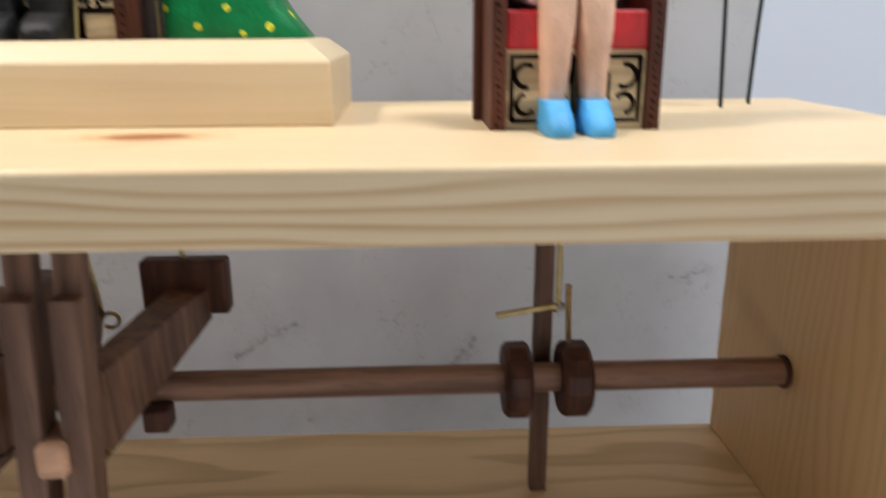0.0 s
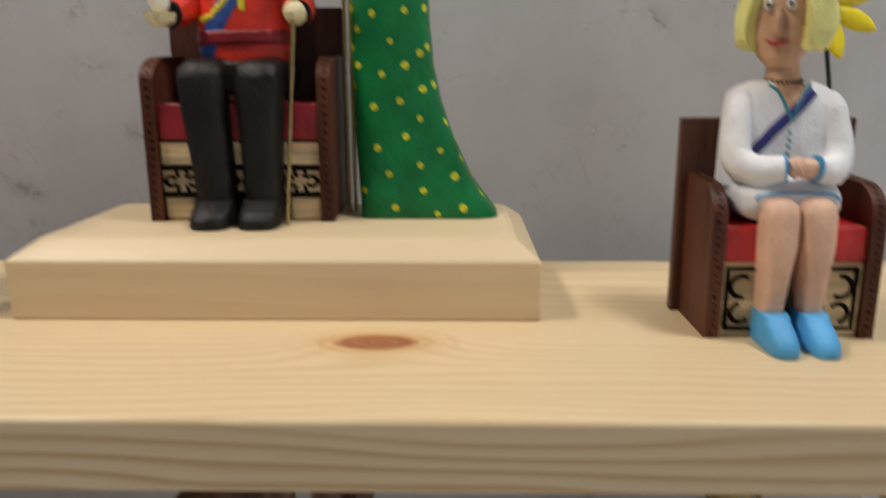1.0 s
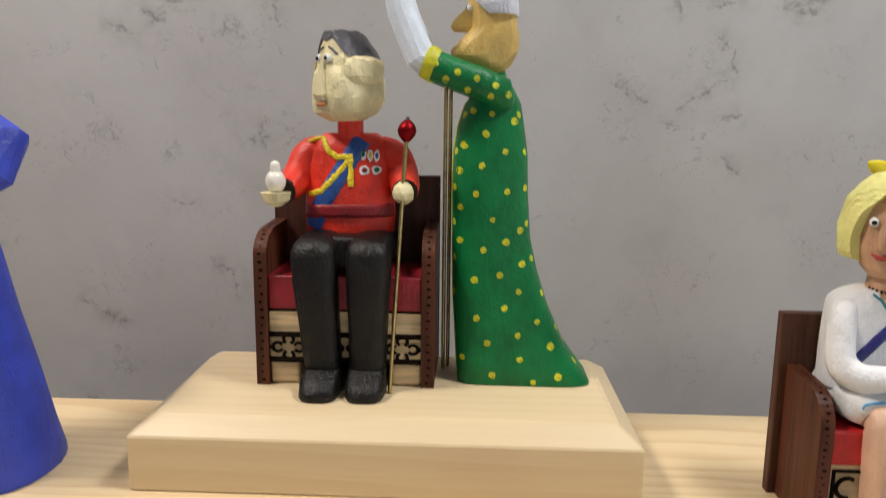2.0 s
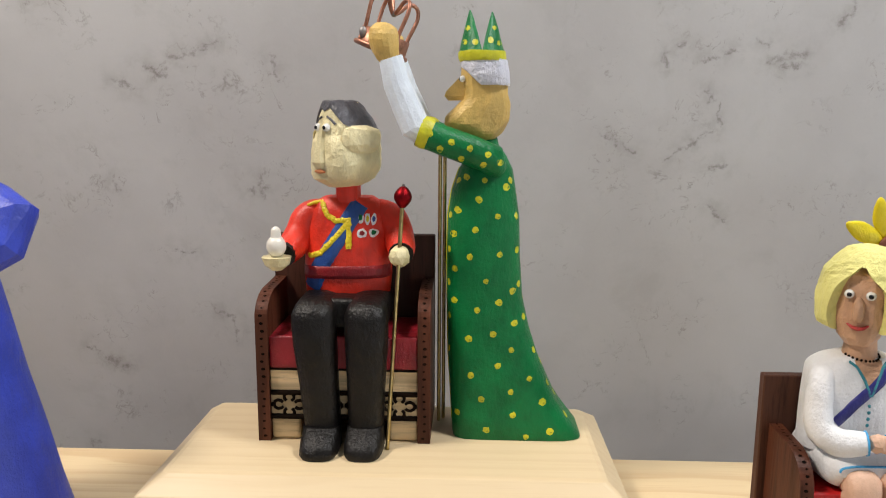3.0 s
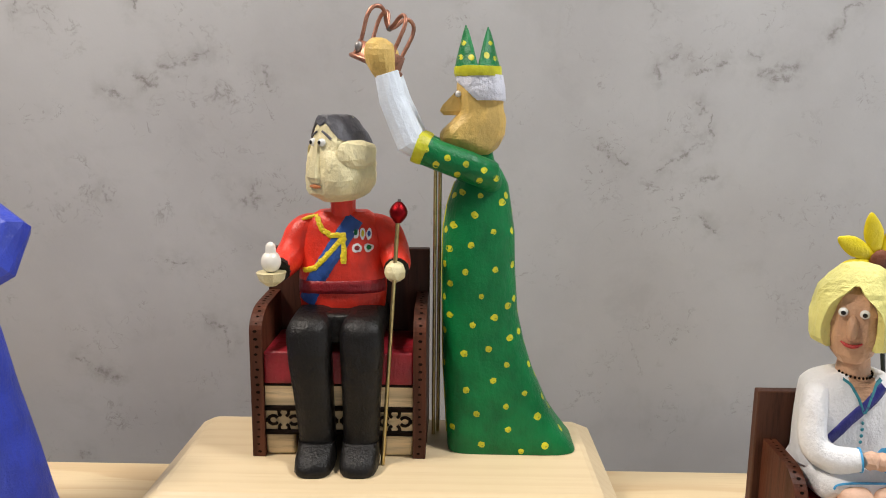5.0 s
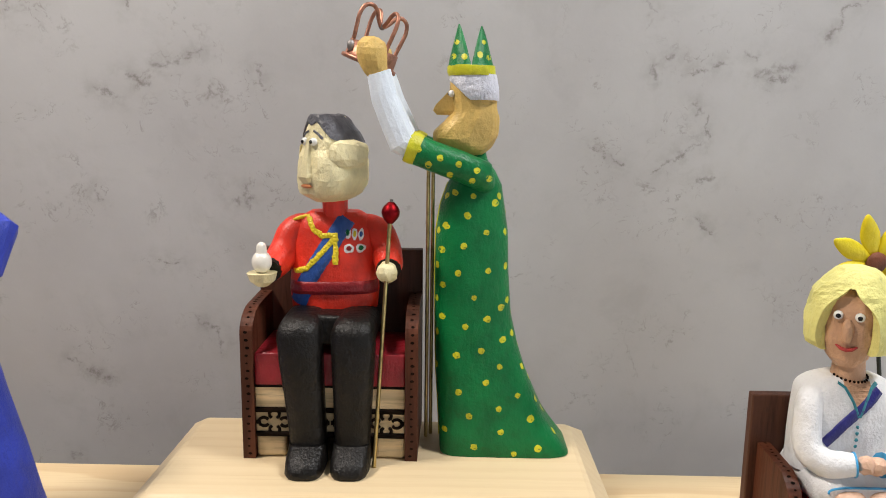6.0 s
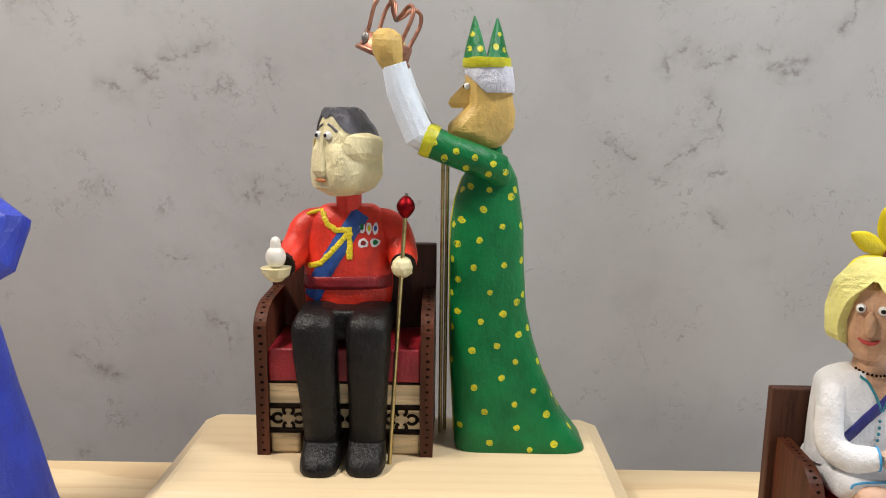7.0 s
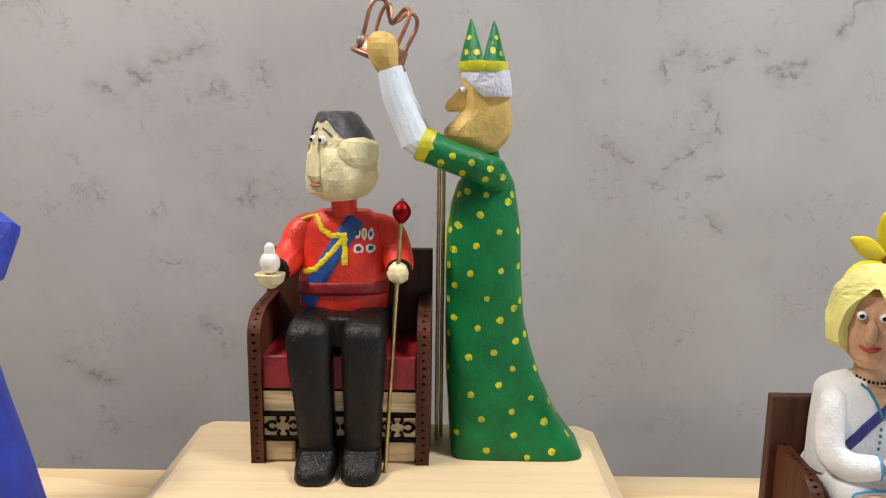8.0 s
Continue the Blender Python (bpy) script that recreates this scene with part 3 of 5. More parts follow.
def burnt_dots(x0, x1, profile, z0, gap, size):
    """A row of scorched pits along the edge of an arm rest."""
    bm = bmesh.new()
    line = [p for p in profile[1:]]
    x, carry = (x0 + x1) / 2, gap * 0.7
    for (ya, za), (yb, zb) in zip(line, line[1:]):
        run = math.hypot(yb - ya, zb - za)
        while carry < run:
            f = carry / run
            y, z = ya + (yb - ya) * f, za + (zb - za) * f
            ny, nz = -(zb - za) / run, (yb - ya) / run
            centre = v3(x + random.uniform(-0.45, 0.45), y, z) + Vector((0, ny, nz)) * 0.12 * MM
            r = size * random.uniform(0.6, 1.15)
            along = Vector((0, (yb - ya) / run, (zb - za) / run))
            ring = [bm.verts.new(centre + (Vector((1, 0, 0)) * math.cos(a) * 1.15 + along * math.sin(a) * 0.8) * r * MM)
                    for a in (2 * math.pi * k / 8 for k in range(8))]
            pit = bm.verts.new(centre - Vector((0, ny, nz)) * 0.08 * MM)
            for k in range(8):
                bm.faces.new((ring[k], ring[(k + 1) % 8], pit))
            carry += gap
        carry -= run
    return bm


def flat_line(bm, path, width, y):
    """A scorched line on an upright panel that faces the front."""
    tube(bm, [(x, y, z) for x, z in path], width / 2, 6, squash=1.0)


def arm_chair(base, w, d, z_low, z_arm, z_back, seat, wide, cushion, ornament, label, group):
    """base: front left corner on the floor; d: depth; heights above the base."""
    x0, y0, z0 = base
    x1, y1 = x0 + w, y0 + d
    thick = w * (0.072 if ornament is band_ornament else 0.086)
    chair = thing("arm_chair", (x0 + w / 2, y0 + d / 2, z0), label, "chair", group)
    profile = side_profile(y0, y1 - thick, z0, z0 + z_low, z0 + z_arm)
    for a, b in ((x0, x0 + thick), (x1 - thick, x1)):
        panel = part("side_panel", side_panel(a, b, profile), WALNUT, chair)
        part("burnt_dots", burnt_dots(a, b, profile, z0, w * 0.045, w * (0.0098 if ornament is band_ornament else 0.0115)), BURNT, panel)
    back = part("backrest", box(x0 - 0.2 - wide, x1 + 0.2 + wide * 0.5, y1 - thick, y1, z0, z0 + z_back, 0.5), WALNUT_DARK, chair)
    bm = box(x0 + thick, x1 - thick, y0 + 1.2, y1 - thick, z0 + seat[0], z0 + seat[1], 0.9, 3)
    whittle(bm, 0.12, 6)
    part("cushion", bm, cushion, chair, "painted red cushion")
    low = z0 + (8.6 if ornament is band_ornament else 0.2)
    front = part("front_panel", box(x0 + thick, x1 - thick, y0 + 1.6, y0 + 6, low, z0 + seat[0] - 0.05, 0.5), MAPLE, chair,
                 "pale wood panel with scorched ornament")
    if ornament is band_ornament:
        for a, b in ((x0 + thick, x0 + thick + 11), (x1 - thick - 11, x1 - thick)):
            part("foot", box(a, b, y0 + 1.6, y0 + 6, z0 + 0.05, low + 0.3, 1.4, 3), MAPLE, chair)
    bm = bmesh.new()
    ornament(bm, x0 + thick, x1 - thick, y0 + 1.55, z0, z0 + seat[0])
    part("ornament", bm, BURNT, front, "scorched scrollwork")
    return chair


def band_ornament(bm, x0, x1, y, z0, z1):
    """A frieze of small scrolls and crosses between two dark bands."""
    low, high = z0 + 9.2, z0 + 18.6
    for z in (low, high, z1 - 0.3):
        flat_line(bm, [(x0 + 0.2, z), ((x0 + x1) / 2, z + 0.2), (x1 - 0.2, z)], 2.2 if z != z1 - 0.3 else 1.0, y)
    count, cz = 4, (low + high) / 2
    for i in range(count):
        cx = x0 + (i + 0.5) * (x1 - x0) / count
        for turn in range(4):
            a0 = math.pi / 2 * turn
            reach = 3.9 if turn % 2 == 0 else 3.0
            mx, mz = cx + reach * math.cos(a0), cz + reach * math.sin(a0)
            leaf = [(mx + 1.9 * math.cos(a0 + t), mz + 1.7 * math.sin(a0 + t)) for t in (-2.6, -2.0, -1.4, -0.7, 0.0, 0.7, 1.4, 2.0, 2.6)]
            flat_line(bm, leaf, 1.3, y)
        flat_line(bm, [(cx - 6.6, cz), (cx - 5.2, cz)], 1.8, y)
        flat_line(bm, [(cx + 5.2, cz), (cx + 6.6, cz)], 1.8, y)


def frame_ornament(bm, x0, x1, y, z0, z1):
    """A scorched frame with scrolls in its corners."""
    for a, b in ((x0 + 1.8, (x0 + x1) / 2 - 0.8), ((x0 + x1) / 2 + 0.8, x1 - 1.8)):
        lo, hi = z0 + 2.6, z1 - 2.0
        flat_line(bm, [(a, lo), (a, hi), (b, hi)], 1.5, y)
        flat_line(bm, [(a, lo), (b, lo), (b, hi)], 1.5, y)
        mid, h = (a + b) / 2, (hi - lo)
        for cx, cz, r, start in ((a + 4.2, hi - 0.30 * h, 3.2, 60), (a + 4.2, lo + 0.26 * h, 2.8, 100), (b - 4.2, hi - 0.30 * h, 3.2, -120),
                                 (b - 4.2, lo + 0.26 * h, 2.8, -80)):
            pts = [(cx + r * math.cos(radians(start + 22 * k)), cz + r * math.sin(radians(start + 22 * k))) for k in range(11)]
            flat_line(bm, pts, 1.4, y)
        flat_line(bm, [(mid, lo + 0.25 * h), (mid, hi - 0.25 * h)], 0.9, y)


arm_chair((-64.4, 349, 301), 64.4, 36, 47.5, 56.2, 74, (28, 40.5), 0, RED_SEAT, band_ornament,
          "dark walnut toy armchair with crimson seat on the plinth", "toy armchairs")
arm_chair((114.8, 301, 276), 48.6, 30, 34, 44.5, 61.8, (22.5, 33), 2.6, RED_SEAT_B, frame_ornament,
          "dark walnut toy armchair with scarlet seat on the pine board", "toy armchairs")


# ---- carved figures ----
def bent_leg(bm, x0, x1, hip_y, knee_y, top, low, ankle, index, shoe, sole_z, toe_y, shoe_x, taper=1.2, n=16):
    """Thigh lying on the seat, knee, shin and a shoe."""
    depth = top - low
    cx = (x0 + x1) / 2
    rings = []
    for y, z0, z1 in ((hip_y, low + 1, top), ((hip_y + knee_y) / 2, low, top + 0.3), (knee_y + 7, low - 0.5, top - 0.2)):
        rings.append([v3(cx + (x1 - x0) / 2 * p[0], y, (z0 + z1) / 2 + (z1 - z0) / 2 * p[1]) for p in unit_ring(n)])
    for tilt, dy, dz in ((35, 3.6, -2.0), (65, 2.0, -6.5)):
        ring = []
        for p in unit_ring(n):
            a = radians(tilt)
            ring.append(v3(cx + (x1 - x0) / 2 * 1.03 * p[0], knee_y + 6.2 - dy * 0.2 + p[1] * (-depth / 2 * math.sin(a)), (top + low) / 2 + dz * 0.4 + p[1] * depth / 2 * math.cos(a)))
        rings.append(ring)
    for z, thin, back in ((low - 4, 0.0, 0.0), ((low + ankle) / 2, 0.7, 0.6), (ankle, taper, 1.4)):
        ring = []
        for p in unit_ring(n):
            ring.append(v3(cx + (shoe_x - cx) * (low - z) / max(1, low - ankle) + ((x1 - x0) / 2 - thin) * p[0],
                           knee_y + 6.5 + back * 0.6 - p[1] * (6.6 - thin * 0.6), z))
        rings.append(ring)
    rows = loft(bm, rings, index, True)
    rings = []
    hw = (x1 - x0) / 2 - taper * 0.35
    for z, f, grow in ((sole_z + 0.05, 0.5, -0.7), (sole_z + 1.2, 0.0, -0.2), (sole_z + 3.6, 0.9, -0.3), (sole_z + 6.0, 3.8, -0.6), (sole_z + 7.4, 7.0, -0.7), (ankle + 0.6, 9.4, -0.5)):
        rings.append(oval(shoe_x - hw - grow, shoe_x + hw + grow, toe_y + f, knee_y + 13.0 + grow * 0.5, z, n, 3.2))
    loft(bm, rings, shoe, True)
    return rows


def unit_ring(n, power=2.9):
    out = []
    for i in range(n):
        a = 2 * math.pi * (i + 0.5) / n
        c, s = math.cos(a), math.sin(a)
        out.append((math.copysign(abs(c) ** (2 / power), c), math.copysign(abs(s) ** (2 / power), s)))
    return out


def eyeball(bm, place, radius, look_at, white, black):
    """A glass-headed eye with its pupil turned to look_at."""
    blob(bm, place, (radius, radius, radius), white, 2)
    way = (Vector(look_at) - Vector(place)).normalized()
    q = Vector(place) + way * radius * 0.62
    blob(bm, tuple(q), (radius * 0.55,) * 3, black, 2)


# Seated figure in a scarlet coat, head turned aside.
def seated_red_figure():
    mats = [RED, BLACK, CREAM, HAIR, ROYAL, YELLOW, CRIMSON, EYE, PUPIL, LIPS_ORANGE, WHITE, GREEN]
    red, black, cream, hair, blue, yellow, crimson, white, pupil, lips, chalk, green = range(12)
    bm = bmesh.new()
    bent_leg(bm, -49.8, -34.2, 374, 340.5, 356.5, 343.5, 309, black, black, 301, 331.5, -39.6)
    bent_leg(bm, -30.6, -15.2, 374, 340.5, 356.5, 343.5, 309, black, black, 301, 332, -23.6)
    coat = bmesh.new()
    loft(coat, [oval(-49, -16.6, 360.5, 379, 354.6, 24, 2.8), oval(-49.6, -16, 360, 379, 362, 24, 2.8), oval(-49.2, -16.2, 360, 379, 370, 24, 2.7),
                oval(-49, -16.2, 361, 379, 378, 24, 2.6), oval(-47.6, -17.6, 362, 379, 384.5, 24, 2.6), oval(-45.5, -19.6, 363.2, 378.4, 389.4, 24, 2.5),
                oval(-42, -23, 365.0, 376.5, 391.4, 24, 2.3)], red)
    whittle(coat, 0.28, 7)
    skin = Skin(coat)
    merge(bm, coat, red)
    loft(bm, [oval(-36.8, -27.6, 363.5, 372.5, z, 14, 3) for z in (388, 392, 397)], red, False)
    # sleeves, cuffs and fists
    for side, path in ((-1, [(-40, 371, 383.5), (-44.8, 371, 384.8), (-48.6, 370, 382.6), (-51.0, 367.5, 377), (-53.0, 363, 373), (-54.6, 356.5, 371)]),
                       (1, [(-25, 371, 383.5), (-20.2, 371, 384.8), (-16.0, 370, 382.6), (-13.2, 367.5, 377), (-11.8, 363, 373.4), (-11.4, 358.5, 371.5)])):
        sleeve = bmesh.new()
        tube(sleeve, *curved(path, [4.6, 5.4, 5.9, 5.8, 5.5, 4.6]), 16, red)
        whittle(sleeve, 0.3, 6)
        merge(bm, sleeve, red)
        a, b = Vector(path[-2]), Vector(path[-1])
        tube(bm, [tuple(a.lerp(b, 0.82)), tuple(a.lerp(b, 1.08))], 4.65, 14, black)
    cup = bmesh.new()
    loft(cup, [oval(-58, -54, 348.5, 352.5, 366.4, 12), oval(-60.3, -51.5, 346.4, 355, 368.2, 12), oval(-61.2, -50.8, 345.6, 356, 371.2, 12, 2.6)], cream, False)
    whittle(cup, 0.4, 4)
    merge_keep(bm, cup)
    blob(bm, (-11.6, 354, 371.3), (3.9, 4.0, 4.2), cream, 2, 0.18, False)
    # painted sash, braid, belt and medals
    skin.stripe(bm, [(-48.0, 0, 352.0), (-44.2, 0, 361.0), (-42.0, 0, 366.0), (-34.6, 0, 377.8), (-27.2, 0, 389.4)], 6.4, blue, 14)
    skin.stripe(bm, [(-49.2, 0, 363.2), (-33, 0, 363.6), (-16.2, 0, 363.8)], 4.6, crimson, 30, 0.5)
    lap = box(-46, -19, 350.5, 373, 344.5, 355.6, 2.0, 3)
    whittle(lap, 0.3, 5)
    merge(bm, lap, black)
    tube(bm, [(-47.6, 366.8, 388.2), (-45, 366.2, 389.2), (-42.4, 366, 389.8)], [0.5, 0.7, 0.7], 8, yellow)
    for line in (((-41.6, 389.4), (-39.6, 385.2), (-36.2, 382.9), (-30.4, 383.3)), ((-46.2, 369.4), (-42.0, 370.9), (-36.4, 376.6), (-31.4, 382.6)), ((-31.6, 382.8), (-31.2, 377.5), (-31.2, 372.6))):
        skin.stripe(bm, [(lx, 0, lz) for lx, lz in line], 1.9, yellow, 8, 0.45, 0.35)
        for (xa, za), (xb, zb) in zip(line, line[1:]):
            count = max(2, int(math.hypot(xb - xa, zb - za) / 1.1))
            for k in range(count):
                f = k / count
                skin.dot(bm, (xa + (xb - xa) * f + random.uniform(-0.4, 0.4), 0, za + (zb - za) * f + random.uniform(-0.4, 0.4)), random.uniform(0.6, 1.1), yellow, 7, 0.7)
    for x, z, r, a, b, high in ((-26.4, 378.4, 1.75, chalk, crimson, 0.9), (-22.1, 378.5, 1.55, chalk, green, 1.05), (-26.9, 384.3, 1.2, chalk, green, 1.7),
                                (-24.4, 383.7, 0.95, chalk, yellow, 2.2), (-22.1, 383.6, 0.95, chalk, blue, 2.2)):
        skin.dot(bm, (x, 0, z), r, a, 12, 0.35, high)
        skin.dot(bm, (x + 0.1, 0, z + 0.1), r * 0.55, b, 10, 0.6, high)
    # head, carved facing the front and then turned
    head = bmesh.new()
    skull = ((-0.2, 5.4, -7.6, 5.6), (2.4, 9.9, -11.9, 9.6), (8.5, 12.4, -13.0, 12.6), (14.5, 11.5, -12.4, 12.8), (20, 9.8, -11.2, 12.2),
             (23.2, 9.0, -10.6, 10.8), (26, 8.0, -10.1, 9.6), (30, 5.7, -9.4, 6.6), (32.4, 4.3, -8.4, 4.6))

    def skull_point(angle, z, grow):
        """Place on the skull at a turn from the front and a height."""
        for low, high in zip(skull, skull[1:]):
            if z <= high[0]:
                break
        f = min(1.0, max(0.0, (z - low[0]) / (high[0] - low[0])))
        half, front, back = (low[i] + (high[i] - low[i]) * f for i in (1, 2, 3))
        c, d = math.sin(angle), -math.cos(angle)
        power = 2 / 2.7
        return v3((half + grow) * math.copysign(abs(c) ** power, c),
                  (front + back) / 2 + ((back - front) / 2 + grow) * math.copysign(abs(d) ** power, d), z)

    loft(head, [[skull_point(2 * math.pi * k / 30, z, 0) for k in range(30)] for z in (-0.2, 0.6, 1.6, 2.8, 4.5, 6.5, 8.5, 10.5, 12.5, 14.5, 17, 20, 23, 26, 29, 32.2)], cream, True)
    whittle(head, 0.8, 6)
    facet(head, 0.9, 5, 34)
    face = Skin(head)
    # hair: a painted cap with a peak over the brow
    hairline = ((0, 28.7), (9, 29.4), (17, 30.4), (30, 28.4), (48, 24.6), (64, 22.9), (110, 22.6), (180, 21.2))

    def hair_edge(angle):
        turn = abs(math.degrees(math.atan2(math.sin(angle), math.cos(angle))))
        for (a0, z0), (a1, z1) in zip(hairline, hairline[1:]):
            if turn <= a1:
                return z0 + (z1 - z0) * (turn - a0) / (a1 - a0)
        return hairline[-1][1]

    cap = bmesh.new()
    turns = [2 * math.pi * k / 48 for k in range(48)]
    loft(cap, [[skull_point(a, hair_edge(a) + (33.0 - hair_edge(a)) * f, grow) for a in turns]
               for f, grow in ((0.0, -0.6), (0.02, 0.55), (0.2, 0.7), (0.4, 0.75), (0.6, 0.75), (0.8, 0.7), (0.93, 0.5), (1.0, -0.5))], hair, False)
    whittle(cap, 0.35, 4)
    merge_keep(head, cap)
    for sx in (-1, 1):
        ear = bmesh.new()
        rings = []
        for x, y0, y1, z0, z1 in ((8.6, -9.0, 6.0, 12.8, 23.6), (10.6, -7.6, 6.2, 12.8, 23.6), (12.0, -5.4, 6.0, 13.0, 23.4), (13.2, -2.8, 5.6, 13.6, 22.8), (14.2, -0.4, 4.8, 14.8, 21.8), (14.8, 1.0, 3.8, 16.2, 20.8)):
            rings.append([v3(sx * x, (y0 + y1) / 2 + (y1 - y0) / 2 * p[0], (z0 + z1) / 2 + (z1 - z0) / 2 * p[1]) for p in unit_ring(12, 2.8)])
        loft(ear, rings, cream, False)
        whittle(ear, 0.6, 3.5)
        merge_keep(head, ear)
    whittle(head, 0.22, 2.5)
    nose = [[v3(-1.3, -9.0, 24.2), v3(1.3, -9.0, 24.2), v3(0.8, -11.4, 24.2), v3(-0.8, -11.4, 24.2)],
            [v3(-2.6, -10.5, 15), v3(2.6, -10.5, 15), v3(1.5, -13.3, 15), v3(-1.5, -13.3, 15)],
            [v3(-3.6, -11.5, 9.6), v3(3.6, -11.5, 9.6), v3(2.5, -14.5, 9.4), v3(-2.5, -14.5, 9.4)],
            [v3(-3.2, -11.5, 7.6), v3(3.2, -11.5, 7.6), v3(1.9, -13.4, 7.2), v3(-1.9, -13.4, 7.2)]]
    loft(head, nose, cream, False)
    blob(head, (0.2, -12.75, 5.9), (3.3, 0.6, 0.8), lips, 2, 0.1)
    for sx in (-1, 1):
        eyeball(head, (sx * 2.4, -11.0, 22.6), 1.6, (sx * 2.4 + 1.2, -30, 22.2), white, pupil)
        face.stripe(head, [(sx * 1.3, 0, 26.8), (sx * 3.4, 0, 25.7), (sx * 5.6, 0, 23.8)], 0.7, hair, 6, 0.3, 0)
    for v in head.verts:
        v.co.y *= 0.97
        v.co.z *= 0.945
    bmesh.ops.rotate(head, verts=head.verts[:], cent=(0, 0, 0), matrix=Matrix.Rotation(radians(-42), 3, "Z"))
    bmesh.ops.translate(head, verts=head.verts[:], vec=v3(-32.6, 366.5, 396))
    merge_keep(bm, head)
    return single("wooden_figure", bm, mats, (-33, 350, 301), "carved wooden doll in scarlet coat and black trousers, seated", "wooden figure")


def merge_keep(bm, other):
    """Joins another carving, keeping its paints."""
    made = {v: bm.verts.new(v.co) for v in other.verts}
    for f in other.faces:
        face = bm.faces.new([made[v] for v in f.verts])
        face.material_index, face.smooth = f.material_index, f.smooth
    other.free()
    return bm


seated_red_figure()

orb = thing("toy_orb", (-56, 351, 371), "small white toy orb resting in a carved hand", "orb")
bm = bmesh.new()
blob(bm, (-56, 351, 374.9), (3.6, 3.6, 4.1), 0, 3)
part("globe", bm, PEARL, orb)
bm = bmesh.new()
tube(bm, [(-56, 351, z) for z in (377.6, 378.4, 379.6, 380.8, 381.6, 382.1)], [2.2, 1.95, 1.85, 1.75, 1.3, 0.5], 14)
part("finial", bm, PEARL, orb)

staff = thing("toy_sceptre", (-15.5, 343.5, 301), "thin brass rod sceptre with a shiny red bead", "sceptre")
bm = bmesh.new()
tube(bm, [(-15.4, 343.6, 301.05), (-10.6, 354.6, 390)], 0.75, 10)
part("rod", bm, BRASS, staff)
bm = bmesh.new()
axis0, axis1 = Vector((-10.6, 354.6, 388.9)), Vector((-10.2, 355.5, 396.6))
bead = [axis0.lerp(axis1, k / 30) for k in range(31)]
tube(bm, [tuple(p) for p in bead], [0.9 + 2.35 * math.sin(math.pi * (k / 30) ** 1.05) ** 0.85 + 0.09 * (k % 2) for k in range(31)], 16)
part("bead", bm, THREAD, staff, "red wound bead")
bm = bmesh.new()
tube(bm, [tuple(axis1), tuple(axis1 + Vector((0.05, 0.1, 1.0)))], 0.6, 8)
part("tip", bm, SOLDER, staff)

for rx, ry in ((2.4, 371.5), (4.1, 374.5)):
    bm = bmesh.new()
    tube(bm, [(rx, ry, 300.6), (rx, ry, 411)], 0.72, 10)
    single("push_rod", bm, [BRASS], (rx, ry, 300.6), "thin upright brass push rod rising from the plinth", "rod", "push rods")


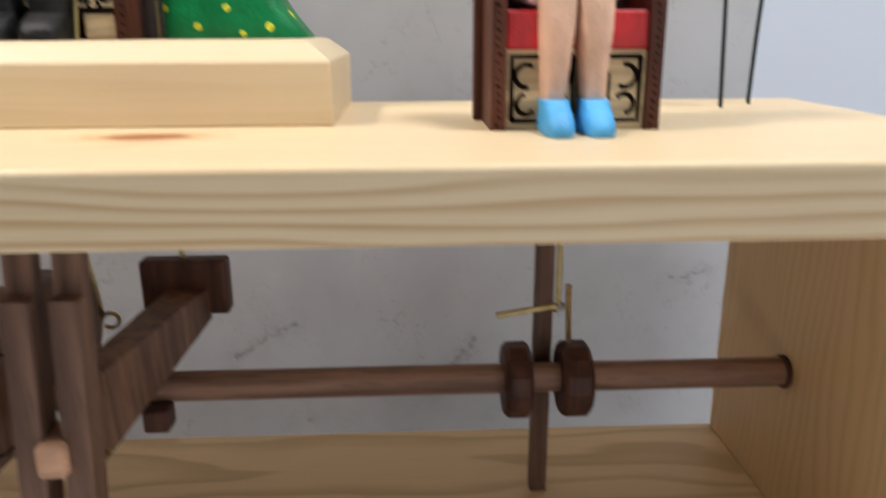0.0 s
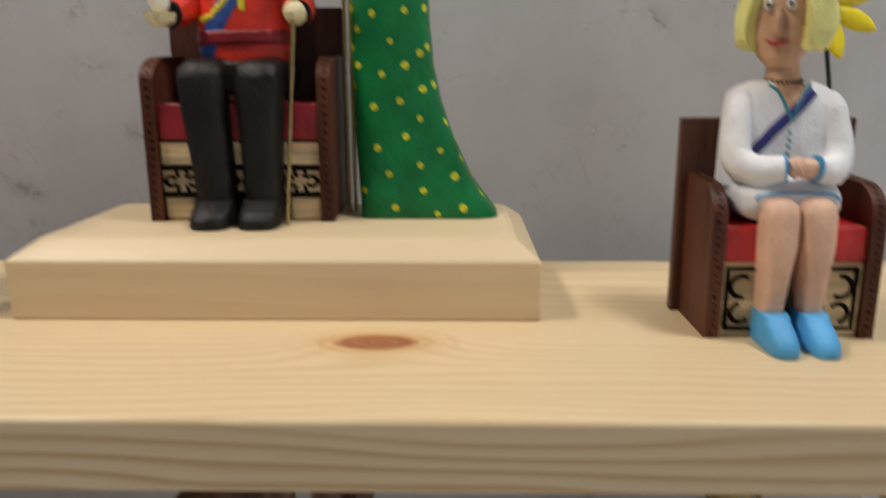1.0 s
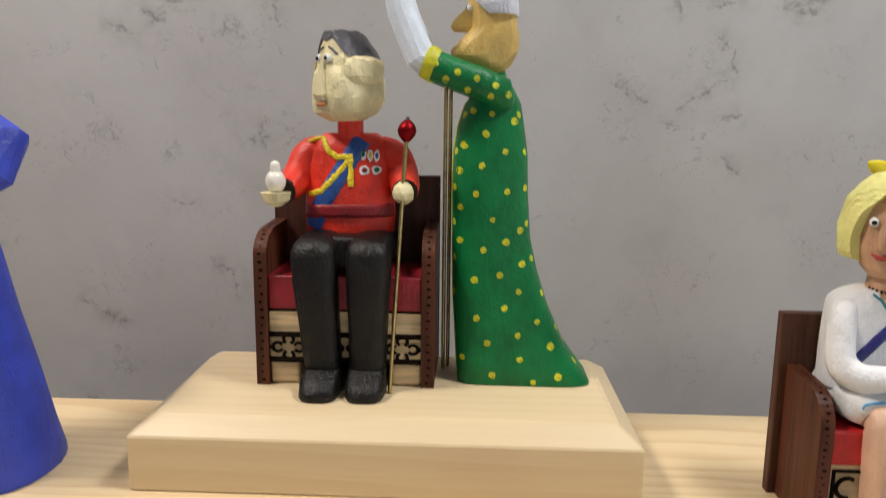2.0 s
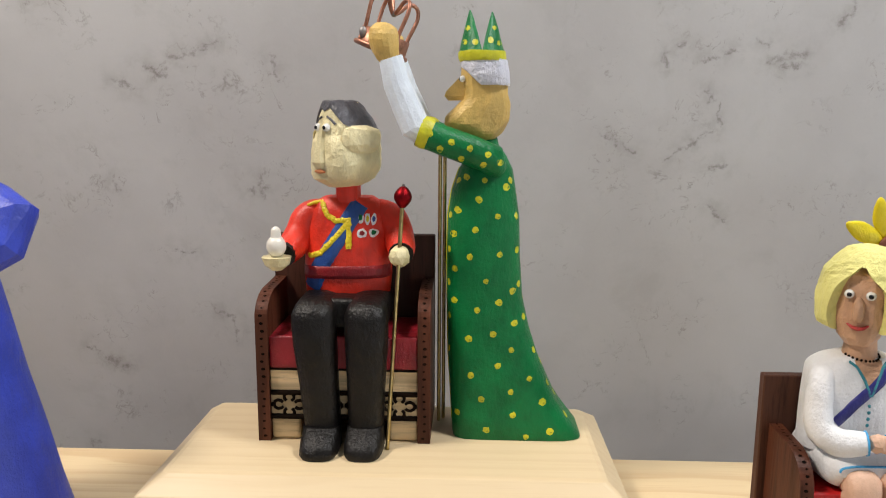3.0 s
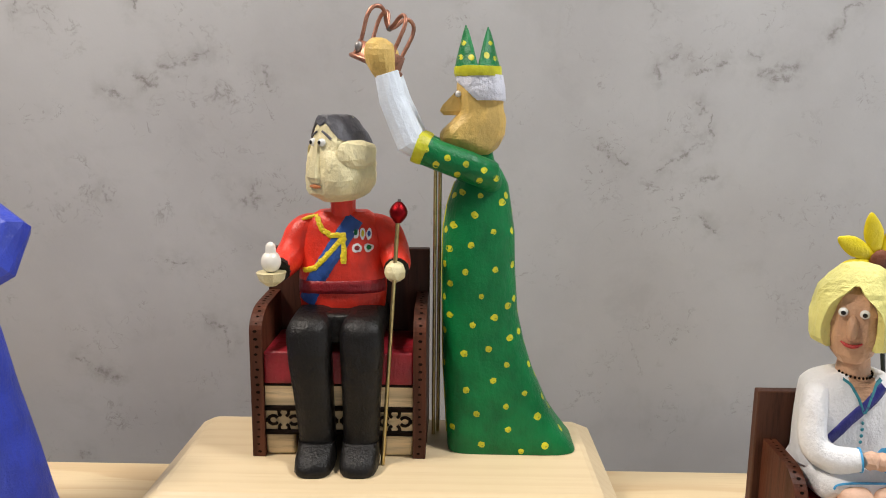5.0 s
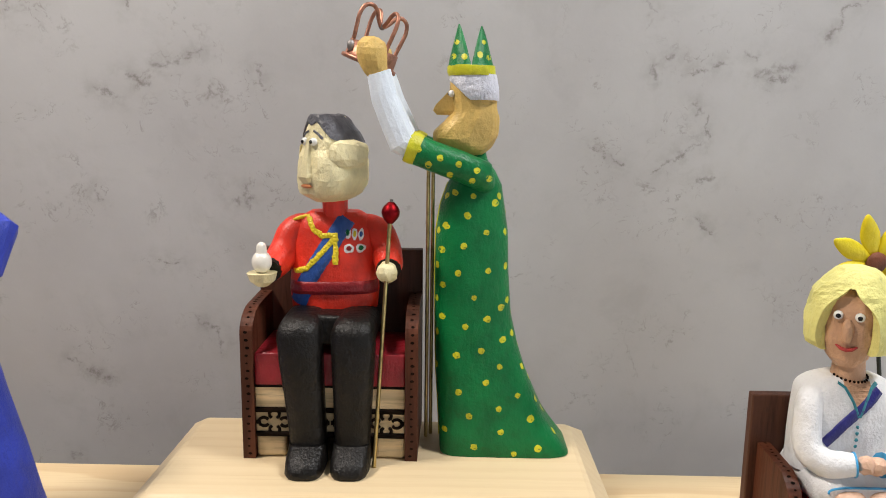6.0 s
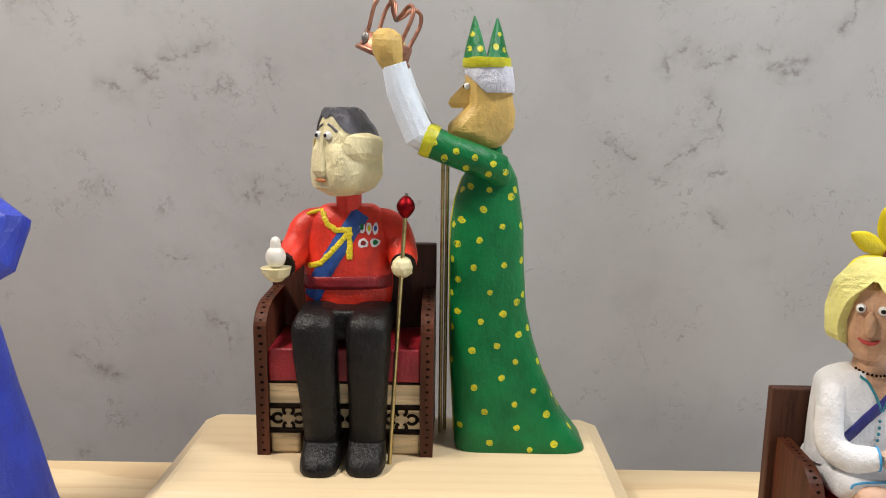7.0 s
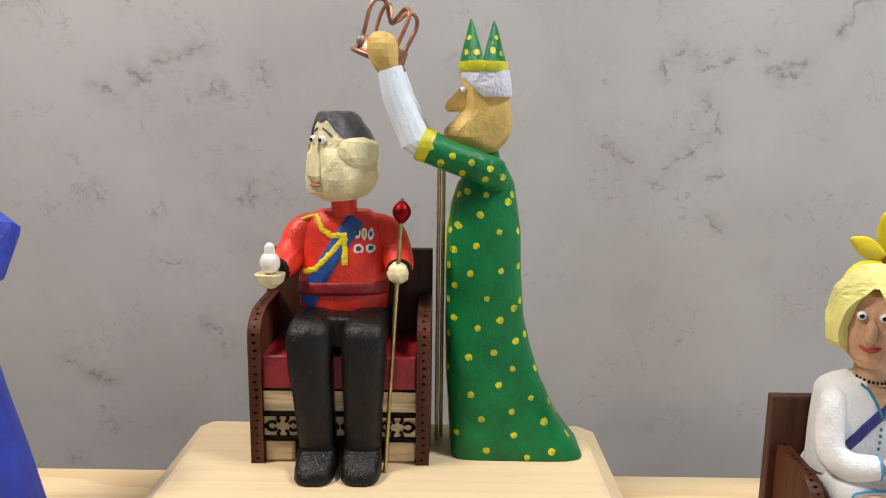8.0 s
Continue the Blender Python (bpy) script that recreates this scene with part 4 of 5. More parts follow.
# Standing robed figure in green, holding up a crown.
def robed_green_figure():
    mats = [GREEN, LEMON, OCHRE, LILAC, SLEEVE, EYE, PUPIL, OLIVE]
    green, yellow, ochre, lilac, sleeve_i, white, pupil, olive = range(8)
    bm = bmesh.new()
    robe = bmesh.new()
    loft(robe, [oval(8.2, 57.6, 353.4, 383.5, 301.05, 28, 6), oval(8, 57.2, 353.2, 383.6, 302.0, 28, 6), oval(7.6, 52.5, 353.4, 383.5, 308, 28, 5),
                oval(7.2, 47.5, 353.8, 383, 315.5, 28, 4.2), oval(6.2, 40.6, 354.6, 382.4, 331, 28, 3.4), oval(5.8, 37.2, 355.2, 382, 342, 28, 2.8),
                oval(5.6, 34.4, 355.4, 381.6, 354, 28, 2.7), oval(5.4, 33, 355.2, 381.4, 370, 28, 2.6), oval(5.8, 32.4, 355.4, 381.2, 385, 28, 2.5),
                oval(7, 31, 356, 380.4, 395, 28, 2.4), oval(9.5, 29.6, 357.4, 379, 402.5, 28, 2.3), oval(12.5, 27, 360, 377, 407.5, 28, 2.2),
                oval(15, 24.2, 363, 374, 411, 28, 2.1), oval(15.6, 23.4, 364, 373, 415, 28, 2.1)], green)
    whittle(robe, 0.38, 9)
    # arms: near and far
    arms = bmesh.new()
    for y in (356.2, 380):
        s = 1 if y < 370 else -1
        tube(arms, [(22.5, y + 4.5 * s, 403), (21.5, y + 1.2 * s, 406.5), (14, y, 409.5), (4, y, 413), (-4.2, y, 416.4)], [4.5, 5.6, 5.5, 5.4, 5.3], 16, green)
    whittle(arms, 0.3, 6)
    front = bmesh.new()
    merge_keep(front, robe.copy())
    merge_keep(front, arms.copy())
    skin, back = Skin(front), Skin(front, (0, -1, 0))
    side, rear = Skin(front, (1, 0, 0)), Skin(front, (-1, 0, 0))
    front.free()
    merge_keep(bm, robe)
    merge_keep(bm, arms)
    # painted spots on the robe
    spots = ((10, 311), (21, 305), (31, 311), (36, 302.6), (45, 305), (19, 317), (30, 320), (42, 316), (15, 326), (25, 330), (37, 325), (14, 340),
             (23, 342), (30, 336), (40, 334), (8.5, 354), (17, 351), (25, 354), (31, 346), (8.5, 366), (20, 362), (30, 358), (14, 371), (25, 372),
             (8, 379), (16, 381), (24, 386), (9.5, 388), (17, 392), (12.5, 400), (19, 399), (27, 396.5))
    for i, (x, z) in enumerate(spots):
        r = 1.0 + 0.40 * ((i * 37) % 10) / 10
        skin.dot(bm, (x, 0, z), r, yellow, 12, 0.14)
        # A small olive fleck off centre, low on each spot.
        skin.dot(bm, (x + r * 0.35, 0, z - r * 0.3), r * 0.34, olive, 7, 0.2, 0.6)
        back.dot(bm, (x, 0, z), r, yellow, 12, 0.14)
    for x, z in ((-0.5, 415.5), (7, 412.6), (13.6, 410.6), (20, 408.5), (3, 410.2), (10.5, 406.8), (18.4, 404.8), (24.4, 405.5)):
        skin.dot(bm, (x, 0, z), 1.15, yellow, 10, 0.14)
        skin.dot(bm, (x + 0.35, 0, z - 0.3), 0.38, olive, 7, 0.2, 0.6)
    for k in range(15):
        z = 309 + 6.4 * k
        side.dot(bm, (0, 362 + 6 * (k % 2), z), 1.3, yellow, 8, 0.14)
        rear.dot(bm, (0, 361 + 7 * (k % 2), z), 1.3, yellow, 8, 0.14)
    rear_line = [(0, 368, 304 + 9 * k) for k in range(12)]
    side.stripe(bm, rear_line, 1.6, yellow, 4, 0.4)
    # white sleeves with yellow cuffs and ochre fists
    for y in (356.2, 380):
        arm = bmesh.new()
        tube(arm, [(-2.6, y, 415.9), (-6.0, y, 418), (-9.2, y, 425), (-12.3, y, 433), (-14.6, y, 441.5)], [5.0, 5.5, 5.3, 4.8, 4.2], 13, sleeve_i, False)
        whittle(arm, 0.55, 4)
        merge_keep(bm, arm)
        tube(bm, [(-0.6, y, 415.0), (-2.4, y, 415.8), (-4.4, y, 416.5)], [5.6, 5.95, 5.7], 16, yellow)
        fist = bmesh.new()
        loft(fist, dense([oval(-18.5, -11.6, y - 3.6, y + 3.6, 439.5, 18, 2.2), oval(-21, -11.6, y - 4.6, y + 4.6, 443, 18, 2.3), oval(-22.3, -11.8, y - 5, y + 5, 447.5, 18, 2.3),
                          oval(-22, -12.4, y - 4.4, y + 4.4, 451.5, 18, 2.2), oval(-19.6, -14.4, y - 2.2, y + 2.2, 453.6, 18, 2.0)], 2), ochre)
        whittle(fist, 0.4, 4)
        facet(fist, 1.0, 4, 22)
        merge_keep(bm, fist)
    # head in profile
    head = bmesh.new()
    loft(head, dense([oval(13, 22.6, 363.4, 373.6, 413, 28, 2.4), oval(7.4, 25.8, 360.2, 376.4, 415.2, 28, 2.4), oval(3.4, 27.8, 358.6, 378.2, 419.0, 28, 2.2),
                      oval(4.8, 28.6, 358.0, 378.8, 422.4, 28, 2.2), oval(9.2, 28.4, 358.8, 378, 426.4, 28, 2.4), oval(11.4, 27.6, 358.8, 378, 429.4, 28, 2.5),
                      oval(10.3, 27.2, 359.0, 377.8, 435, 28, 2.5), oval(10.4, 26.4, 359.6, 377.2, 441.6, 28, 2.5)]), ochre, False)
    whittle(head, 0.6, 6)
    facet(head, 1.7, 8, 30)
    merge_keep(bm, head)
    hair = bmesh.new()
    loft(hair, [oval(10.2, 27.8, 358.6, 378.2, 432.8, 36, 2.7), oval(9.9, 28.0, 358.2, 378.6, 433.6, 36, 2.7), oval(9.9, 27.6, 358.4, 378.3, 437.6, 36, 2.6), oval(9.7, 26.9, 358.8, 377.8, 441.8, 36, 2.6)], lilac, True)
    for v in hair.verts:
        x, z = v.co.x / MM, v.co.z / MM
        if x < 17.5:
            v.co.z += (441.2 - z) / 8.4 * (17.5 - x) / 7.5 * 6.6 * MM
    whittle(hair, 0.4, 3)
    merge_keep(bm, hair)
    nose = []
    for z, back, tip, wide in ((436.4, 12, 10.0, 1.3), (433.4, 12, 7.2, 1.7), (431.0, 12, 4.8, 1.9), (429.0, 11.8, 3.9, 2.0), (427.4, 10.5, 5.4, 1.6)):
        nose.append([v3(back, 368.5 - wide, z), v3(back, 368.5 + wide, z), v3(tip, 368.5 + wide * 0.8, z), v3(tip, 368.5 - wide * 0.8, z)])
    loft(bm, nose, ochre, False)
    for y in (363.2, 373.2):
        eyeball(bm, (10.6, y, 435.0), 1.25, (-20, y, 434), white, pupil)
    # mitre: yellow band and two pointed flaps
    band = bmesh.new()
    loft(band, [oval(9.4, 26.6, 358.4, 378, 441.4, 22, 2.5), oval(8.7, 26.5, 358.0, 378.4, 442.6, 22, 2.5), oval(9.0, 26.2, 358.4, 378, 444.8, 22, 2.5)], yellow)
    whittle(band, 0.5, 3)
    merge_keep(bm, band)
    mitre = bmesh.new()
    for sx, tip in ((-1, (13.0, 368.2, 460.0)), (1, (21.0, 368.2, 459.4))):
        rings = []
        for f in (0, 0.2, 0.4, 0.6, 0.8, 0.97):
            ring = []
            z = 444.6 + f * (tip[2] - 444.6)
            w = (1 - f) ** 0.85
            for k in range(13):
                a = math.pi * (k / 12 - 0.5)
                ex, ey = 17.5 + sx * 8.3 * math.cos(a), 368.2 + 9.6 * math.sin(a)
                ring.append(v3(tip[0] + (ex - tip[0]) * w, tip[1] + (ey - tip[1]) * w, z))
            rings.append(ring)
        loft(mitre, rings, green)
    whittle(mitre, 0.25, 5)
    hat = Skin(mitre)
    merge_keep(bm, mitre)
    for x, z, r in ((11.2, 448, 1.0), (15, 447.6, 1.1), (12.2, 453, 0.9), (14.2, 453.6, 0.9), (20.4, 448.4, 1.1), (23.6, 447.6, 0.9), (21.8, 453, 0.8), (23.2, 450.8, 0.7)):
        hat.dot(bm, (x, 0, z), r, yellow, 8, 0.14)
    return single("wooden_figure", bm, mats, (30, 368, 301), "carved wooden doll in green spotted robe holding up a crown", "wooden figure")


robed_green_figure()

# ---- copper crown, tipped back in the two fists ----
crown = thing("copper_crown", (-19.5, 368, 445), "small crown bent from copper wire and strip", "crown")
TIP = Matrix.Translation(v3(-19.6, 368.2, 445.3)) @ Matrix.Rotation(radians(21), 4, "Y")


def tipped(p):
    q = TIP @ v3(*p)
    return (q.x / MM, q.y / MM, q.z / MM)


bm = bmesh.new()
tube(bm, [tipped((9.6 * math.cos(2 * math.pi * k / 32), 9.6 * math.sin(2 * math.pi * k / 32), 0)) for k in range(33)], 0.85, 8)
part("base_ring", bm, COPPER, crown)
bm = bmesh.new()
walls = []
for z, r in ((0.6, 9.3), (6.0, 9.1), (6.0, 8.7), (0.6, 8.8)):
    walls.append([v3(*tipped((r * math.cos(2 * math.pi * k / 32), r * math.sin(2 * math.pi * k / 32), z))) for k in range(32)])
loft(bm, walls + [walls[0]], 0, True, False)
part("band", bm, COPPER, crown)
for turn in (35, 125, 215, 305):
    c, s = math.cos(radians(turn)), math.sin(radians(turn))
    path = []
    knots = ((9.4, 0.5), (9.0, 6), (9.6, 11), (10.0, 15), (9.0, 18.2), (6.4, 19.4), (4.0, 18.2), (2.2, 15.4), (0.3, 13.6))
    for i in range(len(knots) - 1):
        for k in range(5):
            f = k / 5
            p0, p1, p2, p3 = (Vector(knots[max(0, min(len(knots) - 1, i + d))]) for d in (-1, 0, 1, 2))
            q = 0.5 * (2 * p1 + (p2 - p0) * f + (2 * p0 - 5 * p1 + 4 * p2 - p3) * f * f + (3 * p1 - p0 - 3 * p2 + p3) * f ** 3)
            path.append(tipped((q.x * c, q.x * s, q.y)))
    bm = bmesh.new()
    tube(bm, path, 0.75, 8)
    part("arch", bm, COPPER, crown)
bm = bmesh.new()
blob(bm, tipped((0, 0, 13.8)), (1.3, 1.3, 1.2), 0, 2, 0.3)
part("solder_joint", bm, SOLDER, crown)
bm = bmesh.new()
blob(bm, tipped((-7.2, -6.2, 3.4)), (1.4, 1.4, 2.2), 0, 2, 0.35)
part("solder_patch", bm, SOLDER, crown)


# Seated figure in white.
def seated_white_figure():
    mats = [WHITE, PALE_SKIN, SHOE, BLONDE, SKIN, NAVY, TEAL, AZURE, EYE, PUPIL, LIPS, BURNT]
    cloth, leg, shoe, blonde, skin_i, navy, teal, azure, white, pupil, lips, ink = range(12)
    bm = bmesh.new()
    bent_leg(bm, 127.9, 139.5, 318, 294.6, 318, 308.5, 284.5, leg, shoe, 276, 283.2, 133.2, 1.7)
    bent_leg(bm, 139.9, 151.5, 318, 294.6, 318, 308.5, 284.5, leg, shoe, 276, 283.4, 146.0, 1.7)
    skirt = bmesh.new()
    rings = []
    for y, x0, x1, z0, z1 in ((325, 121, 156.5, 309.3, 323), (314, 121.2, 156.2, 309.3, 324), (308, 122.0, 155.8, 309.4, 323), (304.2, 123, 155.0, 309.8, 321.4), (301.0, 126.2, 152.4, 314.6, 318.6)):
        cx, cz, rx, rz = (x0 + x1) / 2, (z0 + z1) / 2, (x1 - x0) / 2, (z1 - z0) / 2
        rings.append([v3(cx + rx * p[0], y, cz + rz * p[1]) for p in unit_ring(24, 3.2)])
    loft(skirt, rings, cloth)
    whittle(skirt, 0.35, 6)
    merge_keep(bm, skirt)
    hem = [(139.2 + 13.2 * math.copysign(abs(math.cos(t)) ** 0.62, math.cos(t)), 300.9, 316.6 + 2.1 * abs(math.sin(t)) ** 0.62)
           for t in (math.pi * k / 16 for k in range(16, -1, -1))]
    tube(bm, hem, 0.38, 6, azure)
    body = bmesh.new()
    loft(body, dense([oval(119.6, 157.4, 309, 326, 319, 24, 3.6), oval(119.8, 157.2, 308.6, 326, 326, 24, 3.6), oval(120.2, 156.8, 308.2, 326, 334, 24, 3.6),
                      oval(120.8, 156.2, 308.8, 326, 341, 24, 3.6), oval(121.6, 155.4, 310.0, 325.8, 345, 24, 3.4), oval(124.5, 152.6, 311.4, 324.8, 347.4, 24, 3.0),
                      oval(129.0, 148.4, 312.6, 323.6, 348.9, 24, 2.6)]), cloth)
    whittle(body, 0.4, 8)
    skin = Skin(body)
    merge_keep(bm, body)
    loft(bm, [oval(132.0, 144.2, 311.6, 322, 346.4, 14), oval(132.6, 143.4, 311.8, 321.6, 349.8, 14), oval(133.4, 142.6, 312.2, 321, 356, 14)], skin_i)
    for sx, path in ((-1, [(126.2, 315, 343.4), (123.6, 313.4, 341.4), (122.2, 311.4, 334), (122.4, 308.6, 327.0), (127.5, 304.8, 324.4), (135, 302.6, 325.4)]),
                     (1, [(150.8, 315, 343.4), (153.4, 313.4, 341.4), (154.8, 311.4, 334), (154.6, 308.6, 327.0), (150.8, 304.8, 324.4), (144.4, 302.6, 325.4)])):
        arm = bmesh.new()
        tube(arm, *curved(path, [3.6, 4.6, 4.8, 4.9, 4.4, 3.5]), 11, cloth)
        whittle(arm, 0.4, 5)
        merge_keep(bm, arm)
        a, b = Vector(path[-2]), Vector(path[-1])
        tube(bm, [tuple(a.lerp(b, 0.95)), tuple(a.lerp(b, 1.03))], 3.85, 12, azure)
    blob(bm, (138.0, 301.6, 325.8), (3.6, 2.8, 3.0), leg, 2, 0.2, False)
    blob(bm, (141.8, 301.6, 325.4), (3.8, 2.8, 3.0), leg, 2, 0.2, False)
    # neckline, sash, buttons and beads
    for k in range(9):
        z = 347.6 - 1.1 * k
        half = 4.6 - 0.5 * k
        skin.stripe(bm, [(138.4 - half, 0, z), (138.4 + half, 0, z)], 1.5, skin_i, 5, 0.3, 0)
    skin.stripe(bm, [(131.8, 0, 348.0), (134.0, 0, 346.6), (136.4, 0, 342.5), (138.2, 0, 338)], 0.8, teal, 8, 0.5)
    skin.stripe(bm, [(145.4, 0, 348.0), (142.8, 0, 346.6), (140.4, 0, 342.5), (138.6, 0, 338)], 0.8, teal, 8, 0.5)
    skin.stripe(bm, [(127.2, 0, 329.2), (133, 0, 335.4), (139, 0, 340.4), (145.6, 0, 346.4)], 3.1, navy, 9, 0.5)
    for k in range(4):
        skin.dot(bm, (138.2, 0, 335.0 - 2.1 * k), 0.55, teal, 7, 0.5)
    for k in range(13):
        a = math.pi * (0.06 + 0.88 * k / 12)
        blob(bm, (138.2 - 5.9 * math.cos(a), 316.6 - 6.0 * math.sin(a), 349.4 - 0.9 * math.sin(a)), (0.5, 0.45, 0.5), ink, 1)
    # a slight build
    for v in bm.verts:
        v.co.x = (136.9 + (v.co.x / MM - 138.5) * 0.865) * MM
    # head
    head = bmesh.new()
    loft(head, [oval(-3.8, 3.8, -6, 4, -1.6, 14, 2.4), oval(-6.4, 6.4, -7.6, 6, 1.2, 14, 2.4), oval(-8.6, 8.6, -8.8, 8, 7.5, 14, 2.4), oval(-8.8, 8.8, -8.8, 9, 15, 14, 2.4),
                oval(-7.4, 7.4, -7.6, 9, 22, 14, 2.4), oval(-3, 3, -4, 5, 26, 14, 2.4)], skin_i, False)
    whittle(head, 0.3, 5)
    blob(head, (0, -8.8, 11), (1.9, 2.2, 4.6), skin_i, 2, 0.12)
    tube(head, [(-3.0, -8.0, 6.1), (-1.4, -8.7, 5.2), (0.2, -8.9, 4.9), (1.8, -8.7, 5.2), (3.2, -8.0, 6.1)], [0.3, 0.6, 0.7, 0.6, 0.3], 8, lips)
    for sx in (-1, 1):
        eyeball(head, (sx * 3.1, -8.5, 16.0), 1.55, (sx * 3.1 + 2.5, -30, 16.0), white, pupil)
    wig = bmesh.new()
    n = 26
    rings = []
    for z, r, gap in ((3.2, 10.2, 41), (4.4, 12.0, 40), (9, 13.3, 39), (14, 13.4, 37), (17.5, 13.0, 33), (20.5, 12.2, 24), (23, 11.2, 12), (25.2, 10.0, 2)):
        outer, inner = [], []
        for k in range(n):
            a = -math.pi / 2 + radians(gap) + (2 * math.pi - 2 * radians(gap)) * k / (n - 1)
            outer.append(v3(r * 1.06 * math.cos(a), 1.0 + r * math.sin(a), z))
            inner.append(v3((r - 3.6) * 1.06 * math.cos(a), 1.0 + (r - 3.6) * math.sin(a), z))
        rings.append(outer + inner[::-1])
    loft(wig, dense(rings, 2), blonde, False)
    crown_ring = [oval(-10.6, 10.6, -9.0, 11, 24.8, n, 2.1), oval(-8.6, 8.6, -7.0, 9.2, 28, n, 2.1), oval(-5.0, 5.0, -4, 5.6, 30.4, n, 2.1), oval(-1.6, 1.6, -1, 2, 31.2, n, 2.1)]
    loft(wig, dense(crown_ring, 2), blonde, False)
    whittle(wig, 0.9, 6)
    whittle(wig, 0.3, 2)
    merge_keep(head, wig)
    for v in head.verts:
        v.co.x, v.co.y, v.co.z = v.co.x * 0.94, v.co.y * 0.95, v.co.z * 0.94
    bmesh.ops.rotate(head, verts=head.verts[:], cent=(0, 0, 0), matrix=Matrix.Rotation(radians(-33), 3, "Z"))
    bmesh.ops.translate(head, verts=head.verts[:], vec=v3(135.6, 316.6, 354.4))
    merge_keep(bm, head)
    return single("wooden_figure", bm, mats, (138.5, 308, 276), "carved wooden doll with yellow hair in white suit, seated", "wooden figure")


seated_white_figure()


# Standing figure in a plain blue gown.
def standing_blue_figure():
    mats = [COBALT, SKIN, BROWN]
    bm = bmesh.new()
    gown = bmesh.new()
    x, y = -168, 329
    rings = []
    for z, r, d in ((276.05, 37.4, 27), (278, 38.0, 27.4), (290, 35.2, 25.6), (310, 31, 23), (330, 26.2, 20.5), (350, 22.2, 18), (365, 19, 15.5),
                    (378, 18.4, 14.5), (392, 19.6, 13.6), (399, 15, 10), (402, 6, 6)):
        rings.append(oval(x - r, x + r, y - d, y + d, z, 26, 2.5))
    loft(gown, rings, 0)
    whittle(gown, 0.6, 12)
    merge_keep(bm, gown)
    for sx in (-1, 1):
        arm = bmesh.new()
        tube(arm, [(x + sx * 14, y, 393), (x + sx * 26, y - 4, 392.5), (x + sx * 35.5, y - 8, 388.5), (x + sx * 33.5, y - 12, 381), (x + sx * 22, y - 18, 373.5), (x + sx * 6, y - 21, 372)],
             [7, 7.4, 7.0, 7.6, 7, 6], 10, 0, False)
        whittle(arm, 0.7, 8)
        merge_keep(bm, arm)
    blob(bm, (x, y - 21, 372), (7, 4.5, 4.5), 1, 2, 0.2, False)
    loft(bm, [oval(x - 5, x + 5, y - 5, y + 5, z, 14) for z in (400, 408)], 1)
    blob(bm, (x, y, 420), (12, 12, 15), 1, 2, 0.12, False)
    blob(bm, (x, y + 3, 425), (13.4, 12.4, 13.6), 2, 2, 0.12, False)
    return single("wooden_figure", bm, mats, (x, y, 276), "carved wooden doll in plain cobalt blue gown on the board", "wooden figure")


standing_blue_figure()


